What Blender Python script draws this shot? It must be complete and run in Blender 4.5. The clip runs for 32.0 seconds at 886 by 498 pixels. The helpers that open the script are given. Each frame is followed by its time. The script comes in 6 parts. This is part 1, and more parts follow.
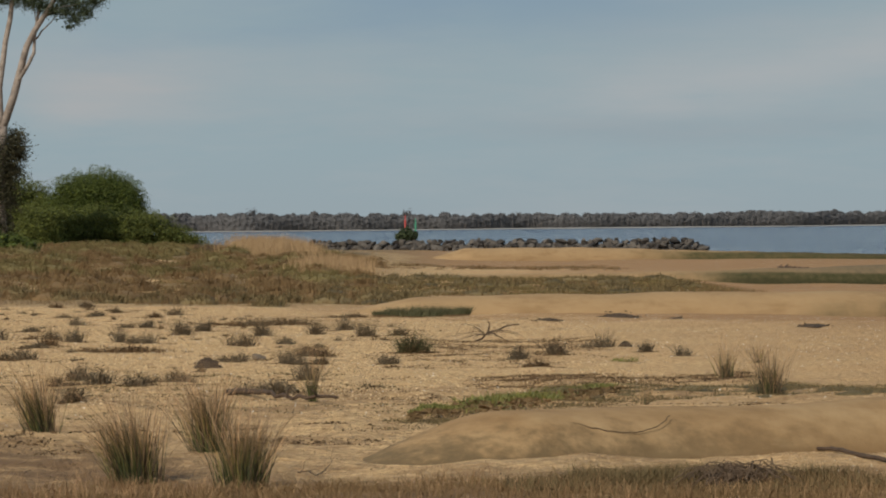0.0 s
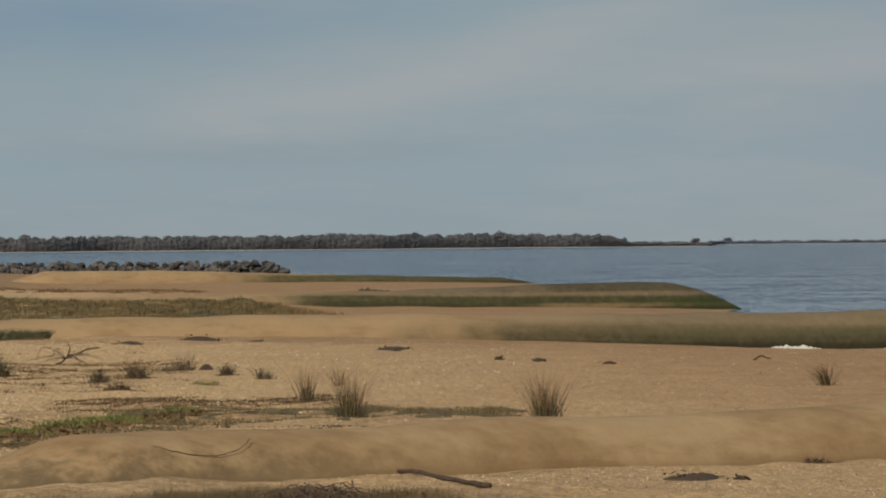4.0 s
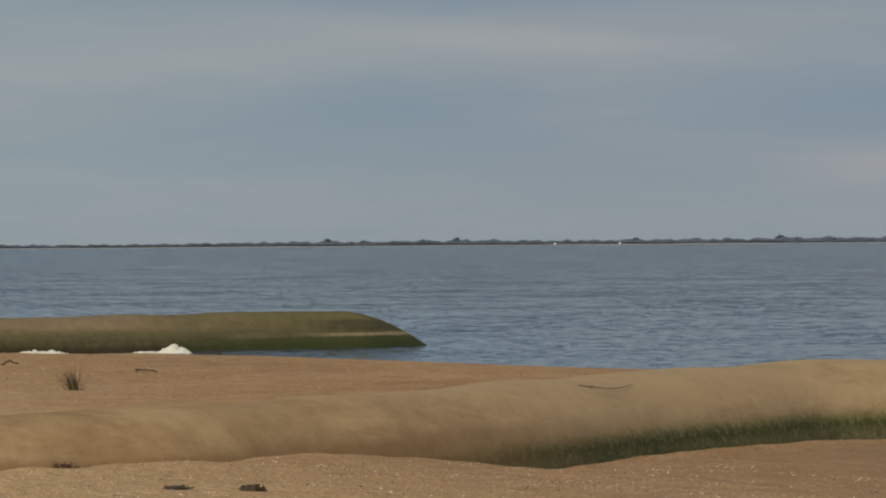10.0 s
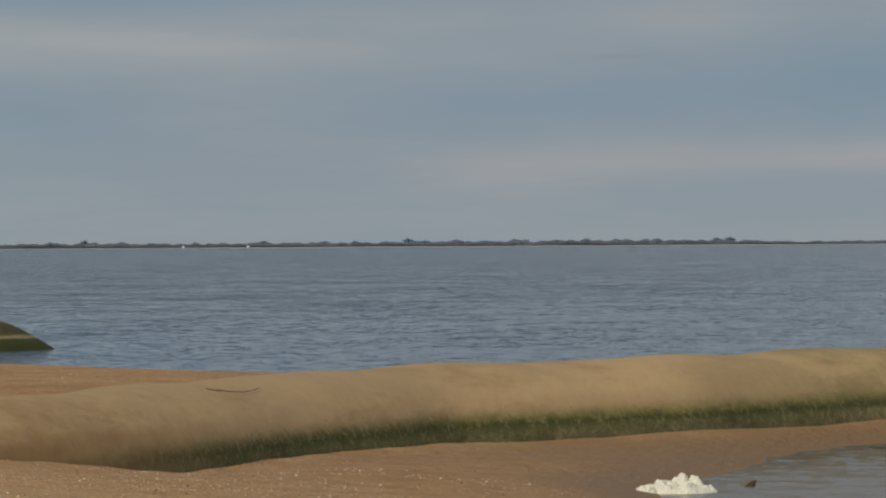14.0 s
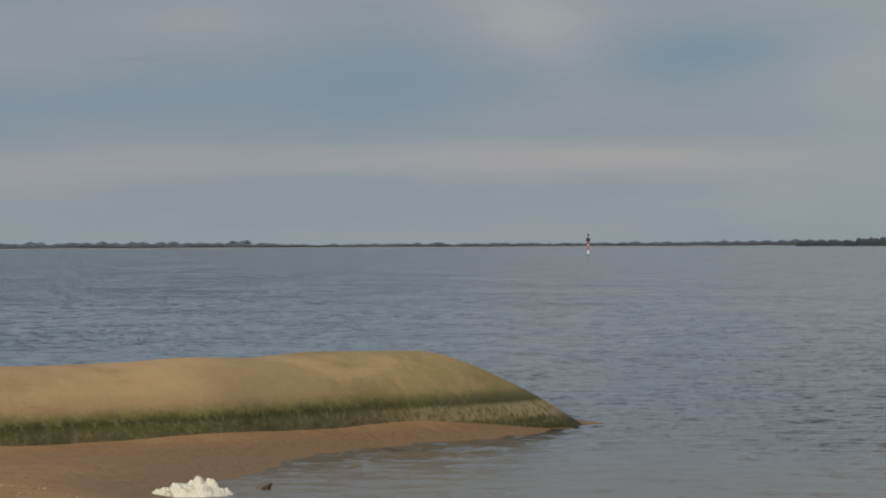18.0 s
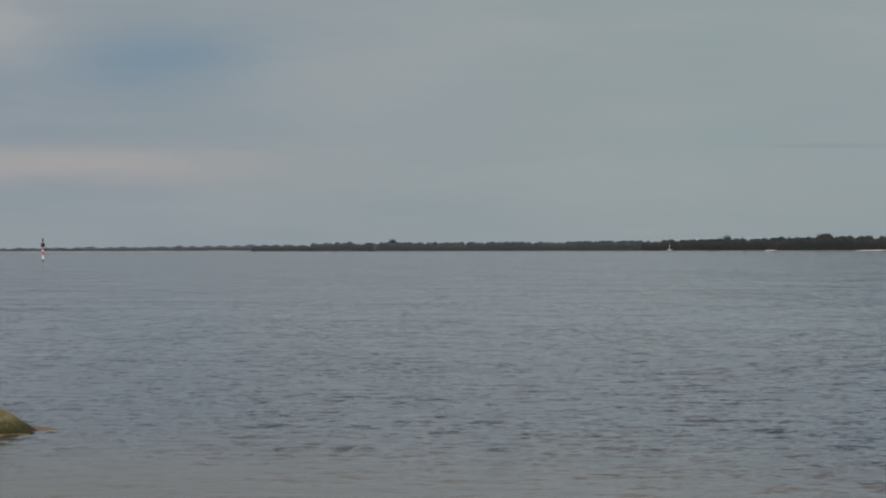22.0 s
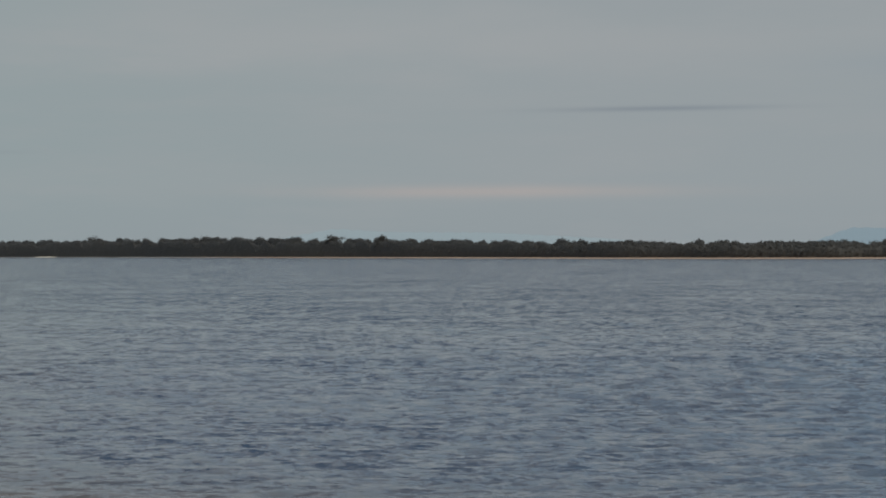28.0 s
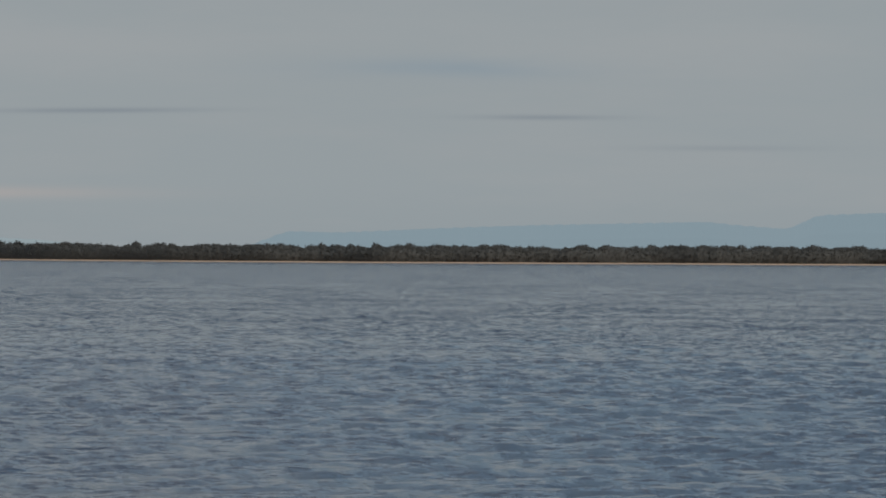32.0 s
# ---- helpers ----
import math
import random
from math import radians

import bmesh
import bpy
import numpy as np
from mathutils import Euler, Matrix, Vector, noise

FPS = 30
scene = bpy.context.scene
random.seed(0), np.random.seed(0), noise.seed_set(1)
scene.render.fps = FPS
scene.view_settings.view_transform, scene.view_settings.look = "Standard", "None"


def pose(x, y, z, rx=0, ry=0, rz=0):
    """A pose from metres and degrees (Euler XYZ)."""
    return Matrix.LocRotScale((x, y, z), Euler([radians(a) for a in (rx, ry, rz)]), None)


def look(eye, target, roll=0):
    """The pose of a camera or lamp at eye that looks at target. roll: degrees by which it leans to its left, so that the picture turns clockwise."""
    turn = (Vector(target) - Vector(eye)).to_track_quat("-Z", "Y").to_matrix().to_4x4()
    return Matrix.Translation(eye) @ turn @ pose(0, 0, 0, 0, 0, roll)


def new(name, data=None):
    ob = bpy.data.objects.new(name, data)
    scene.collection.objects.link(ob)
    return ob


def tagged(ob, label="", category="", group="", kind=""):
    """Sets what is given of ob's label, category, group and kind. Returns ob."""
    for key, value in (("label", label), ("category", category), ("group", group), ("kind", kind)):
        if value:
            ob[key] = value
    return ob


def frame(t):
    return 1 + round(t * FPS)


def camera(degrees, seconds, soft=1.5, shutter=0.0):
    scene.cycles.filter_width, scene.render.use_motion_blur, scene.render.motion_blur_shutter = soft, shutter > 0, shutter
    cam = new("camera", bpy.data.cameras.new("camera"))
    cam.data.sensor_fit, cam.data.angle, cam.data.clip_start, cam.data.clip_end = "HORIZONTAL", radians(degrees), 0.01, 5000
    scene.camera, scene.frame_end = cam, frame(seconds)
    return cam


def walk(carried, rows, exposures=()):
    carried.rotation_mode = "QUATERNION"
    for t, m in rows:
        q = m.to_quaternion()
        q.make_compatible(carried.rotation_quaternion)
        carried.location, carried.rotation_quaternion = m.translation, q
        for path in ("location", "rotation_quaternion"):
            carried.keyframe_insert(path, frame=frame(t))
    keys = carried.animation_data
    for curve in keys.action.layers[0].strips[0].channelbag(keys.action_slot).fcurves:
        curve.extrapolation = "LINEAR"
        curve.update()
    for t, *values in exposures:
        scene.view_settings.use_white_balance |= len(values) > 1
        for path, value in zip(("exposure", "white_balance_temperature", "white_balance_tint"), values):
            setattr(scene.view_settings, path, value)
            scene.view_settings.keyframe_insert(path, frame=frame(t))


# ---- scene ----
# One long pan from a tripod on the upper beach: seconds, heading (degrees, clockwise), pitch, lean.
cam = camera(12.0, 32.0, soft=2.0)
EYE = (0.0, 0.0, 3.3)
PATH = [
    (0, 0.002, -0.332, 0.543), (0.5, 0.574, -0.319, 0.541), (1, 1.337, -0.312, 0.541), (1.5, 1.970, -0.288, 0.544), (2, 2.378, -0.141, 0.540),
    (2.5, 3.091, -0.086, 0.534), (3, 3.909, -0.065, 0.520), (3.5, 4.794, -0.069, 0.503), (4, 5.694, -0.069, 0.498), (4.5, 6.543, -0.065, 0.484),
    (6.5, 9.389, -0.070, 0.463), (7, 10.091, -0.067, 0.463), (7.5, 10.853, -0.074, 0.467), (8, 11.757, -0.070, 0.452), (8.5, 12.818, -0.077, 0.440),
    (9, 14.049, -0.085, 0.434), (9.5, 14.910, -0.082, 0.429), (10, 15.888, -0.085, 0.427), (10.5, 16.643, -0.082, 0.422), (11, 17.521, -0.086, 0.411),
    (11.5, 18.275, -0.086, 0.405), (12, 18.933, -0.096, 0.398), (12.5, 19.441, -0.087, 0.393), (13, 19.912, -0.078, 0.380), (13.5, 20.385, -0.073, 0.358),
    (15.5, 23.367, -0.079, 0.337), (16, 24.379, -0.076, 0.323), (16.5, 25.120, -0.068, 0.312), (17, 25.908, -0.068, 0.296), (17.5, 26.645, -0.064, 0.288),
    (18, 27.507, -0.065, 0.269), (18.5, 28.301, -0.062, 0.259), (19, 29.221, -0.060, 0.238), (19.5, 30.207, -0.061, 0.223), (20, 31.390, -0.057, 0.218),
    (20.5, 32.377, -0.051, 0.213), (21, 33.316, -0.046, 0.211), (21.5, 34.145, -0.035, 0.218), (22, 34.903, -0.027, 0.229), (22.5, 35.768, -0.017, 0.218),
    (23, 36.615, -0.007, 0.196), (23.5, 37.463, -0.010, 0.191), (24, 38.490, -0.006, 0.196), (24.5, 39.483, -0.009, 0.219), (25, 40.604, -0.011, 0.232),
    (25.5, 41.613, -0.009, 0.237), (27.5, 45.827, 0.006, 0.188), (28, 46.976, 0.023, 0.174), (28.5, 48.132, 0.021, 0.150), (29, 49.275, 0.028, 0.127),
    (29.5, 50.294, 0.036, 0.104), (30, 51.197, 0.038, 0.083), (30.5, 52.040, 0.040, 0.075), (31, 52.898, 0.047, -0.055), (31.5, 53.709, 0.057, -0.252),
    (32, 54.622, 0.066, -0.271),
]

EXPOSURES = [(0, 0.22), (4, 0.08), (9, 0.0), (32, 0.0)]
walk(cam, [(t, pose(*EYE, 90 + p, r, -a)) for t, a, p, r in PATH], EXPOSURES)

# ---- sky and sun ----
SUN_AZ, SUN_EL = -138.0, 35.0
world = bpy.data.worlds.new("sky")
scene.world = world
world.use_nodes = True
wn, wl = world.node_tree.nodes, world.node_tree.links
wn.clear()
w_out, w_bg, w_sky = wn.new("ShaderNodeOutputWorld"), wn.new("ShaderNodeBackground"), wn.new("ShaderNodeTexSky")
w_sky.sky_type, w_sky.sun_disc = "NISHITA", False
w_sky.sun_elevation, w_sky.sun_rotation = radians(SUN_EL), radians(SUN_AZ)
w_sky.air_density, w_sky.dust_density, w_sky.ozone_density = 1.0, 1.2, 2.0
SKY = 0.1
w_bg.inputs["Strength"].default_value = SKY
w_co = wn.new("ShaderNodeTexCoord")
w_sep = wn.new("ShaderNodeSeparateXYZ")
wl.new(w_co.outputs["Generated"], w_sep.inputs[0])


def sky_math(op, x, y=None, clamp=False):
    k = wn.new("ShaderNodeMath")
    k.operation, k.use_clamp = op, clamp
    for i, v in enumerate((x, y)):
        if isinstance(v, (int, float)):
            k.inputs[i].default_value = v
        elif v is not None:
            wl.new(v, k.inputs[i])
    return k.outputs[0]


def sky_over(under, fac, colour):
    k = wn.new("ShaderNodeMixRGB")
    for i, v in enumerate((fac, under, colour)):
        if isinstance(v, (int, float)):
            k.inputs[i].default_value = v
        elif isinstance(v, tuple):
            k.inputs[i].default_value = (*v, 1)
        else:
            wl.new(v, k.inputs[i])
    return k.outputs[0]


def sky_ramp(value, stops):
    r = wn.new("ShaderNodeValToRGB")
    e = r.color_ramp.elements
    while len(e) < len(stops):
        e.new(0.5)
    for q, (p, c) in zip(e, stops):
        q.position, q.color = p, (*c, 1) if isinstance(c, tuple) else (c, c, c, 1)
    wl.new(value, r.inputs[0])
    return r.outputs[0]


def sky_noise(scale, detail, rough=0.5):
    m, k = wn.new("ShaderNodeMapping"), wn.new("ShaderNodeTexNoise")
    m.inputs["Scale"].default_value = scale
    k.inputs["Scale"].default_value, k.inputs["Detail"].default_value, k.inputs["Roughness"].default_value = 1.0, detail, rough
    wl.new(w_co.outputs["Generated"], m.inputs["Vector"]), wl.new(m.outputs[0], k.inputs["Vector"])
    return k.outputs["Fac"]


# heading and height of each direction, in degrees
W_Z = w_sep.outputs[2]
W_AZ = sky_math("MULTIPLY", sky_math("ARCTAN2", w_sep.outputs[0], w_sep.outputs[1]), 57.296)
W_EL = sky_math("MULTIPLY", W_Z, 57.296)
# the high sky: clear air with broken cloud
w_clear = sky_over(w_sky.outputs[0], sky_ramp(W_Z, [(0.0, 0.82), (0.10, 0.70), (0.45, 0.25), (1.0, 0.2)]), (2.1, 2.8, 3.45))
w_broken = sky_over(w_clear, sky_ramp(sky_noise((7.0, 7.0, 32.0), 4.0, 0.45), [(0.40, 0.0), (0.62, 1.0)]), (3.2, 3.3, 3.47))
# unseen bright cloud bank, added so the bay water reflects lighter
w_over = sky_over((1.7, 2.65, 3.6), sky_ramp(w_sep.outputs[0], [(0.30, 0.0), (0.60, 1.0), (0.82, 0.0)]), (4.2, 4.2, 4.15))
w_high = sky_over(w_broken, sky_ramp(W_Z, [(0.06, 0.0), (0.2, 0.75)]), w_over)
SKY_WEST, SKY_MID, SKY_EAST, SKY_FAR_EAST, SKY_RIM = (2.52, 3.22, 3.53), (2.52, 2.97, 3.36), (2.78, 3.36, 3.48), (2.98, 3.34, 3.52), (2.66, 3.06, 3.30)
# the low sky: thin cloud in drawn-out veils, greener towards the east
w_turn = sky_math("DIVIDE", sky_math("ADD", W_AZ, 10.0), 80.0, True)
w_base = sky_ramp(w_turn, [(0.0, SKY_WEST), (0.22, SKY_WEST), (0.34, SKY_MID), (0.50, SKY_MID), (0.60, SKY_EAST), (0.74, SKY_FAR_EAST), (1.0, SKY_FAR_EAST)])
w_low = sky_over(w_base, sky_ramp(W_EL, [(0.0, 0.6), (1.0, 0.0)]), SKY_RIM)
w_warp = sky_math("SUBTRACT", sky_noise((9.0, 9.0, 40.0), 5.0, 0.6), 0.5)
w_wisp = sky_noise((14.0, 14.0, 90.0), 5.0, 0.62)
w_low = sky_over(w_low, sky_ramp(sky_math("ADD", w_wisp, sky_math("MULTIPLY", w_warp, 0.5)), [(0.42, 0.0), (0.72, 0.42)]), (3.30, 3.50, 3.62))


def veil(under, az, el, wide, high, slope, much, colour, ragged=1.0):
    """A drawn-out bank of cloud, or a gap of blue, with ragged soft edges."""
    du = sky_math("ADD", sky_math("DIVIDE", sky_math("SUBTRACT", W_AZ, az), wide), sky_math("MULTIPLY", w_warp, 2.2 * ragged))
    rise = sky_math("ADD", sky_math("MULTIPLY", sky_math("SUBTRACT", W_AZ, az), slope), el)
    dv = sky_math("ADD", sky_math("DIVIDE", sky_math("SUBTRACT", W_EL, rise), high), sky_math("MULTIPLY", w_warp, 3.0 * ragged))
    r2 = sky_math("ADD", sky_math("MULTIPLY", du, du), sky_math("MULTIPLY", dv, dv))
    grain = sky_math("ADD", sky_math("MULTIPLY", w_wisp, 0.9), 0.55)
    return sky_over(under, sky_math("MULTIPLY", sky_math("MULTIPLY", sky_math("EXPONENT", sky_math("MULTIPLY", r2, -1.0)), grain), much, True), colour)


BLUE, PALE, WARM, SLATE = (1.85, 2.66, 3.40), (3.50, 3.66, 3.76), (3.90, 3.64, 3.56), (2.35, 2.68, 2.98)
for _v in ((-4.5, 1.9, 1.4, 0.5, 0.0, 0.55, WARM), (0.0, 3.1, 4.2, 0.55, 0.0, 0.7, BLUE), (4.0, 2.1, 2.4, 0.5, 0.08, 0.45, PALE), (3.0, 1.25, 3.0, 0.22, 0.0, 0.3, SLATE)):
    w_low = veil(w_low, *_v)
for _v in ((2.2, 3.3, 2.6, 0.45, 0.0, 0.6, BLUE), (6.4, 2.6, 2.6, 0.32, 0.20, 0.55, PALE), (9.5, 0.95, 2.6, 0.4, 0.0, 0.3, PALE), (15.0, 1.7, 2.4, 0.5, 0.0, 0.45, BLUE), (12.5, 2.5, 5.5, 0.42, 0.04, 0.5, PALE), (17.0, 3.45, 4.5, 0.25, 0.0, 0.6, BLUE)):
    w_low = veil(w_low, *_v)
for _v in ((22.5, 1.95, 3.4, 0.45, 0.0, 0.55, BLUE), (17.2, 2.72, 2.8, 0.25, -0.04, 0.75, PALE), (22.8, 1.05, 2.2, 0.25, 0.0, 0.35, WARM), (26.5, 2.2, 1.9, 0.8, 0.0, 0.7, BLUE), (24.0, 2.95, 1.7, 0.35, 0.0, 0.4, PALE), (30.0, 1.15, 4.6, 0.24, 0.0, 0.7, WARM)):
    w_low = veil(w_low, *_v)
for _v in ((31.1, 2.6, 1.5, 0.42, 0.06, 0.85, BLUE), (28.9, 3.1, 0.9, 0.6, 0.0, 0.8, PALE), (34.2, 2.4, 1.8, 0.7, 0.12, 0.5, PALE), (54.5, 2.5, 1.8, 0.13, 0.0, 0.4, BLUE), (46.0, 2.9, 6.0, 0.6, 0.0, 0.6, PALE), (57.5, 2.8, 3.0, 0.35, 0.0, 0.35, PALE)):
    w_low = veil(w_low, *_v)
for _v in ((23.4, 2.53, 0.45, 0.035, 0.0, 0.7, SLATE), (47.6, 0.80, 2.4, 0.085, 0.0, 0.8, WARM), (49.9, 1.92, 1.35, 0.035, 0.012, 1.0, SLATE), (56.0, 1.86, 0.95, 0.035, 0.0, 0.8, SLATE), (58.5, 1.45, 1.2, 0.04, 0.0, 0.4, SLATE), (40.2, 1.35, 0.9, 0.03, 0.0, 0.5, SLATE)):
    w_low = veil(w_low, *_v, 0.12)
w_all = sky_over(w_low, sky_ramp(W_Z, [(0.062, 0.0), (0.11, 1.0)]), w_high)
wl.new(w_all, w_bg.inputs["Color"]), wl.new(w_bg.outputs[0], w_out.inputs["Surface"])

sun = new("sun", bpy.data.lights.new("sun", "SUN"))
sun.data.energy, sun.data.angle, sun.data.color = 3.2, radians(3), (1.0, 0.915, 0.79)
_a, _e = radians(SUN_AZ), radians(SUN_EL)
sun.matrix_world = look((60 * math.sin(_a) * math.cos(_e), 60 * math.cos(_a) * math.cos(_e), 60 * math.sin(_e)), (0, 0, 0))


# ---- materials ----
def nodes_of(name):
    m = bpy.data.materials.new(name)
    m.use_nodes = True
    n, l = m.node_tree.nodes, m.node_tree.links
    return m, n, l, n["Principled BSDF"]


def ramp(n, stops):
    r = n.new("ShaderNodeValToRGB")
    e = r.color_ramp.elements
    while len(e) < len(stops):
        e.new(0.5)
    for q, (p, c) in zip(e, stops):
        q.position, q.color = p, (*c, 1) if len(c) == 3 else c
    return r


def noise_tex(n, l, scale, detail=5.0, rough=0.55, vec=None):
    t = n.new("ShaderNodeTexNoise")
    t.inputs["Scale"].default_value, t.inputs["Detail"].default_value, t.inputs["Roughness"].default_value = scale, detail, rough
    if vec is not None:
        l.new(vec, t.inputs["Vector"])
    return t


def maths(n, l, op, a, b=None, clamp=False):
    m = n.new("ShaderNodeMath")
    m.operation, m.use_clamp = op, clamp
    for i, v in enumerate((a, b)):
        if v is None:
            continue
        if isinstance(v, (int, float)):
            m.inputs[i].default_value = v
        else:
            l.new(v, m.inputs[i])
    return m.outputs[0]


def blend(n, l, fac, a, b, mode="MIX"):
    m = n.new("ShaderNodeMixRGB")
    m.blend_type = mode
    for i, v in enumerate((fac, a, b)):
        if isinstance(v, (int, float)):
            m.inputs[i].default_value = v
        elif isinstance(v, tuple):
            m.inputs[i].default_value = (*v, 1)
        else:
            l.new(v, m.inputs[i])
    return m.outputs[0]


def span(n, l, value, a, b):
    m = n.new("ShaderNodeMapRange")
    m.interpolation_type = "SMOOTHSTEP"
    l.new(value, m.inputs["Value"])
    m.inputs["From Min"].default_value, m.inputs["From Max"].default_value = a, b
    return m.outputs[0]


def bumped(n, l, b, height, strength, distance):
    k = n.new("ShaderNodeBump")
    k.inputs["Strength"].default_value, k.inputs["Distance"].default_value = strength, distance
    l.new(height, k.inputs["Height"])
    l.new(k.outputs[0], b.inputs["Normal"])
    return k


def surface(name, dark, light, scale=3.0, fine=20.0, rough=0.85, bump=0.4, depth=0.02, islands=0.0, objects=0.0):
    """A rough natural surface: two scales of colour, relief, and variation from piece to piece."""
    m, n, l, b = nodes_of(name)
    pos = n.new("ShaderNodeNewGeometry")
    big, small = noise_tex(n, l, scale, 4, 0.6, pos.outputs["Position"]), noise_tex(n, l, fine, 3, 0.6, pos.outputs["Position"])
    f = maths(n, l, "ADD", maths(n, l, "MULTIPLY", big.outputs["Fac"], 0.65), maths(n, l, "MULTIPLY", small.outputs["Fac"], 0.35))
    if islands:
        f = maths(n, l, "ADD", maths(n, l, "MULTIPLY", f, 1 - islands), maths(n, l, "MULTIPLY", pos.outputs["Random Per Island"], islands))
    if objects:
        oi = n.new("ShaderNodeObjectInfo")
        f = maths(n, l, "ADD", maths(n, l, "MULTIPLY", f, 1 - objects), maths(n, l, "MULTIPLY", oi.outputs["Random"], objects))
    r = ramp(n, [(0.25, dark), (0.75, light)])
    l.new(f, r.inputs[0]), l.new(r.outputs[0], b.inputs["Base Color"])
    b.inputs["Roughness"].default_value = rough
    b.inputs["Specular IOR Level"].default_value = 0.25
    if bump:
        bumped(n, l, b, small.outputs["Fac"], bump, depth)
    return m


def sand_material():
    m, n, l, b = nodes_of("beach_sand")
    pos = n.new("ShaderNodeNewGeometry")
    p = pos.outputs["Position"]
    xyz = n.new("ShaderNodeSeparateXYZ")
    l.new(p, xyz.inputs[0])
    big, mid, fine = noise_tex(n, l, 0.18, 4, 0.6, p), noise_tex(n, l, 1.6, 5, 0.65, p), noise_tex(n, l, 22.0, 4, 0.7, p)
    r = ramp(n, [(0.3, (0.265, 0.142, 0.062)), (0.5, (0.375, 0.214, 0.096)), (0.72, (0.465, 0.285, 0.138))])
    l.new(maths(n, l, "ADD", maths(n, l, "MULTIPLY", mid.outputs["Fac"], 0.6), maths(n, l, "MULTIPLY", big.outputs["Fac"], 0.4)), r.inputs[0])
    col = blend(n, l, 0.6, r.outputs[0], ramp_of(n, l, fine.outputs["Fac"], [(0.35, (0.55, 0.52, 0.48)), (0.65, (1.0, 1.0, 1.0))]), "MULTIPLY")
    # shell grit
    vor = n.new("ShaderNodeTexVoronoi")
    vor.inputs["Scale"].default_value = 26.0
    l.new(p, vor.inputs["Vector"])
    sep = n.new("ShaderNodeSeparateColor")
    l.new(vor.outputs["Color"], sep.inputs[0])
    patch = span(n, l, noise_tex(n, l, 0.35, 3, 0.6, p).outputs["Fac"], 0.42, 0.62)
    rare = span(n, l, sep.outputs[0], 0.84, 0.87)
    speck = maths(n, l, "MULTIPLY", maths(n, l, "MULTIPLY", rare, span(n, l, vor.outputs["Distance"], 0.5, 0.3)), patch)
    col = blend(n, l, maths(n, l, "MULTIPLY", speck, 0.75), col, (0.72, 0.66, 0.55))
    rare2 = span(n, l, sep.outputs[1], 0.93, 0.95)
    col = blend(n, l, maths(n, l, "MULTIPLY", maths(n, l, "MULTIPLY", rare2, span(n, l, vor.outputs["Distance"], 0.5, 0.3)), 0.7), col, (0.13, 0.085, 0.05))
    # dry pale shell sand on the upper beach
    dry = maths(n, l, "MULTIPLY", span(n, l, xyz.outputs[2], 0.66, 0.86), span(n, l, maths(n, l, "ADD", xyz.outputs[0], maths(n, l, "MULTIPLY", big.outputs["Fac"], 14.0)), 24.0, 5.0))
    grit = ramp_of(n, l, noise_tex(n, l, 11.0, 4, 0.75, p).outputs["Fac"], [(0.34, (0.39, 0.245, 0.118)), (0.50, (0.66, 0.435, 0.208)), (0.66, (0.87, 0.61, 0.325))])
    col = blend(n, l, maths(n, l, "MULTIPLY", dry, 0.78), col, grit)
    # plant litter between the dune grasses
    lit = noise_tex(n, l, 0.35, 5, 0.7, p)
    west = span(n, l, maths(n, l, "ADD", xyz.outputs[0], maths(n, l, "MULTIPLY", lit.outputs["Fac"], 16.0)), 12, 0)
    dunes = maths(n, l, "MULTIPLY", maths(n, l, "MULTIPLY", span(n, l, xyz.outputs[1], 127, 135), west), span(n, l, lit.outputs["Fac"], 0.36, 0.5))
    col = blend(n, l, maths(n, l, "MULTIPLY", dunes, 0.8), col, (0.17, 0.12, 0.062))
    verge = maths(n, l, "MULTIPLY", span(n, l, maths(n, l, "ADD", xyz.outputs[1], maths(n, l, "MULTIPLY", span(n, l, xyz.outputs[0], -4.5, -1.0), 6.0)), 47.5, 42.0), span(n, l, noise_tex(n, l, 1.1, 6, 0.78, p).outputs["Fac"], 0.24, 0.56))
    col = blend(n, l, maths(n, l, "MULTIPLY", maths(n, l, "MULTIPLY", verge, span(n, l, xyz.outputs[0], 5.0, 3.2)), 0.88), col, (0.17, 0.099, 0.048))
    crust = noise_tex(n, l, 0.55, 6, 0.72, p)
    crusty = maths(n, l, "MULTIPLY", maths(n, l, "MULTIPLY", span(n, l, xyz.outputs[1], 63.0, 56.0), span(n, l, xyz.outputs[0], 7.0, 4.5)), span(n, l, maths(n, l, "ADD", maths(n, l, "MULTIPLY", crust.outputs["Fac"], 0.7), maths(n, l, "MULTIPLY", noise_tex(n, l, 5.0, 4, 0.7, p).outputs["Fac"], 0.3)), 0.40, 0.60))
    col = blend(n, l, maths(n, l, "MULTIPLY", crusty, 0.6), col, (0.19, 0.107, 0.051))
    # mirage gleam along the far waterline, painted as pale ground; leaf litter under woods
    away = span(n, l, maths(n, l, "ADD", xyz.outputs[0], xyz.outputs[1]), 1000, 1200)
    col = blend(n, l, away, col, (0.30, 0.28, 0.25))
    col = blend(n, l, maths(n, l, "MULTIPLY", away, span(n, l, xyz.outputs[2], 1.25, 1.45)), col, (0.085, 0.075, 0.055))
    # bleached sand on the far eastern shore
    col = blend(n, l, maths(n, l, "MULTIPLY", span(n, l, xyz.outputs[0], 500, 620), span(n, l, maths(n, l, "SUBTRACT", xyz.outputs[0], maths(n, l, "MULTIPLY", xyz.outputs[1], 0.95)), -20.0, 60.0)), col, (0.40, 0.29, 0.21))
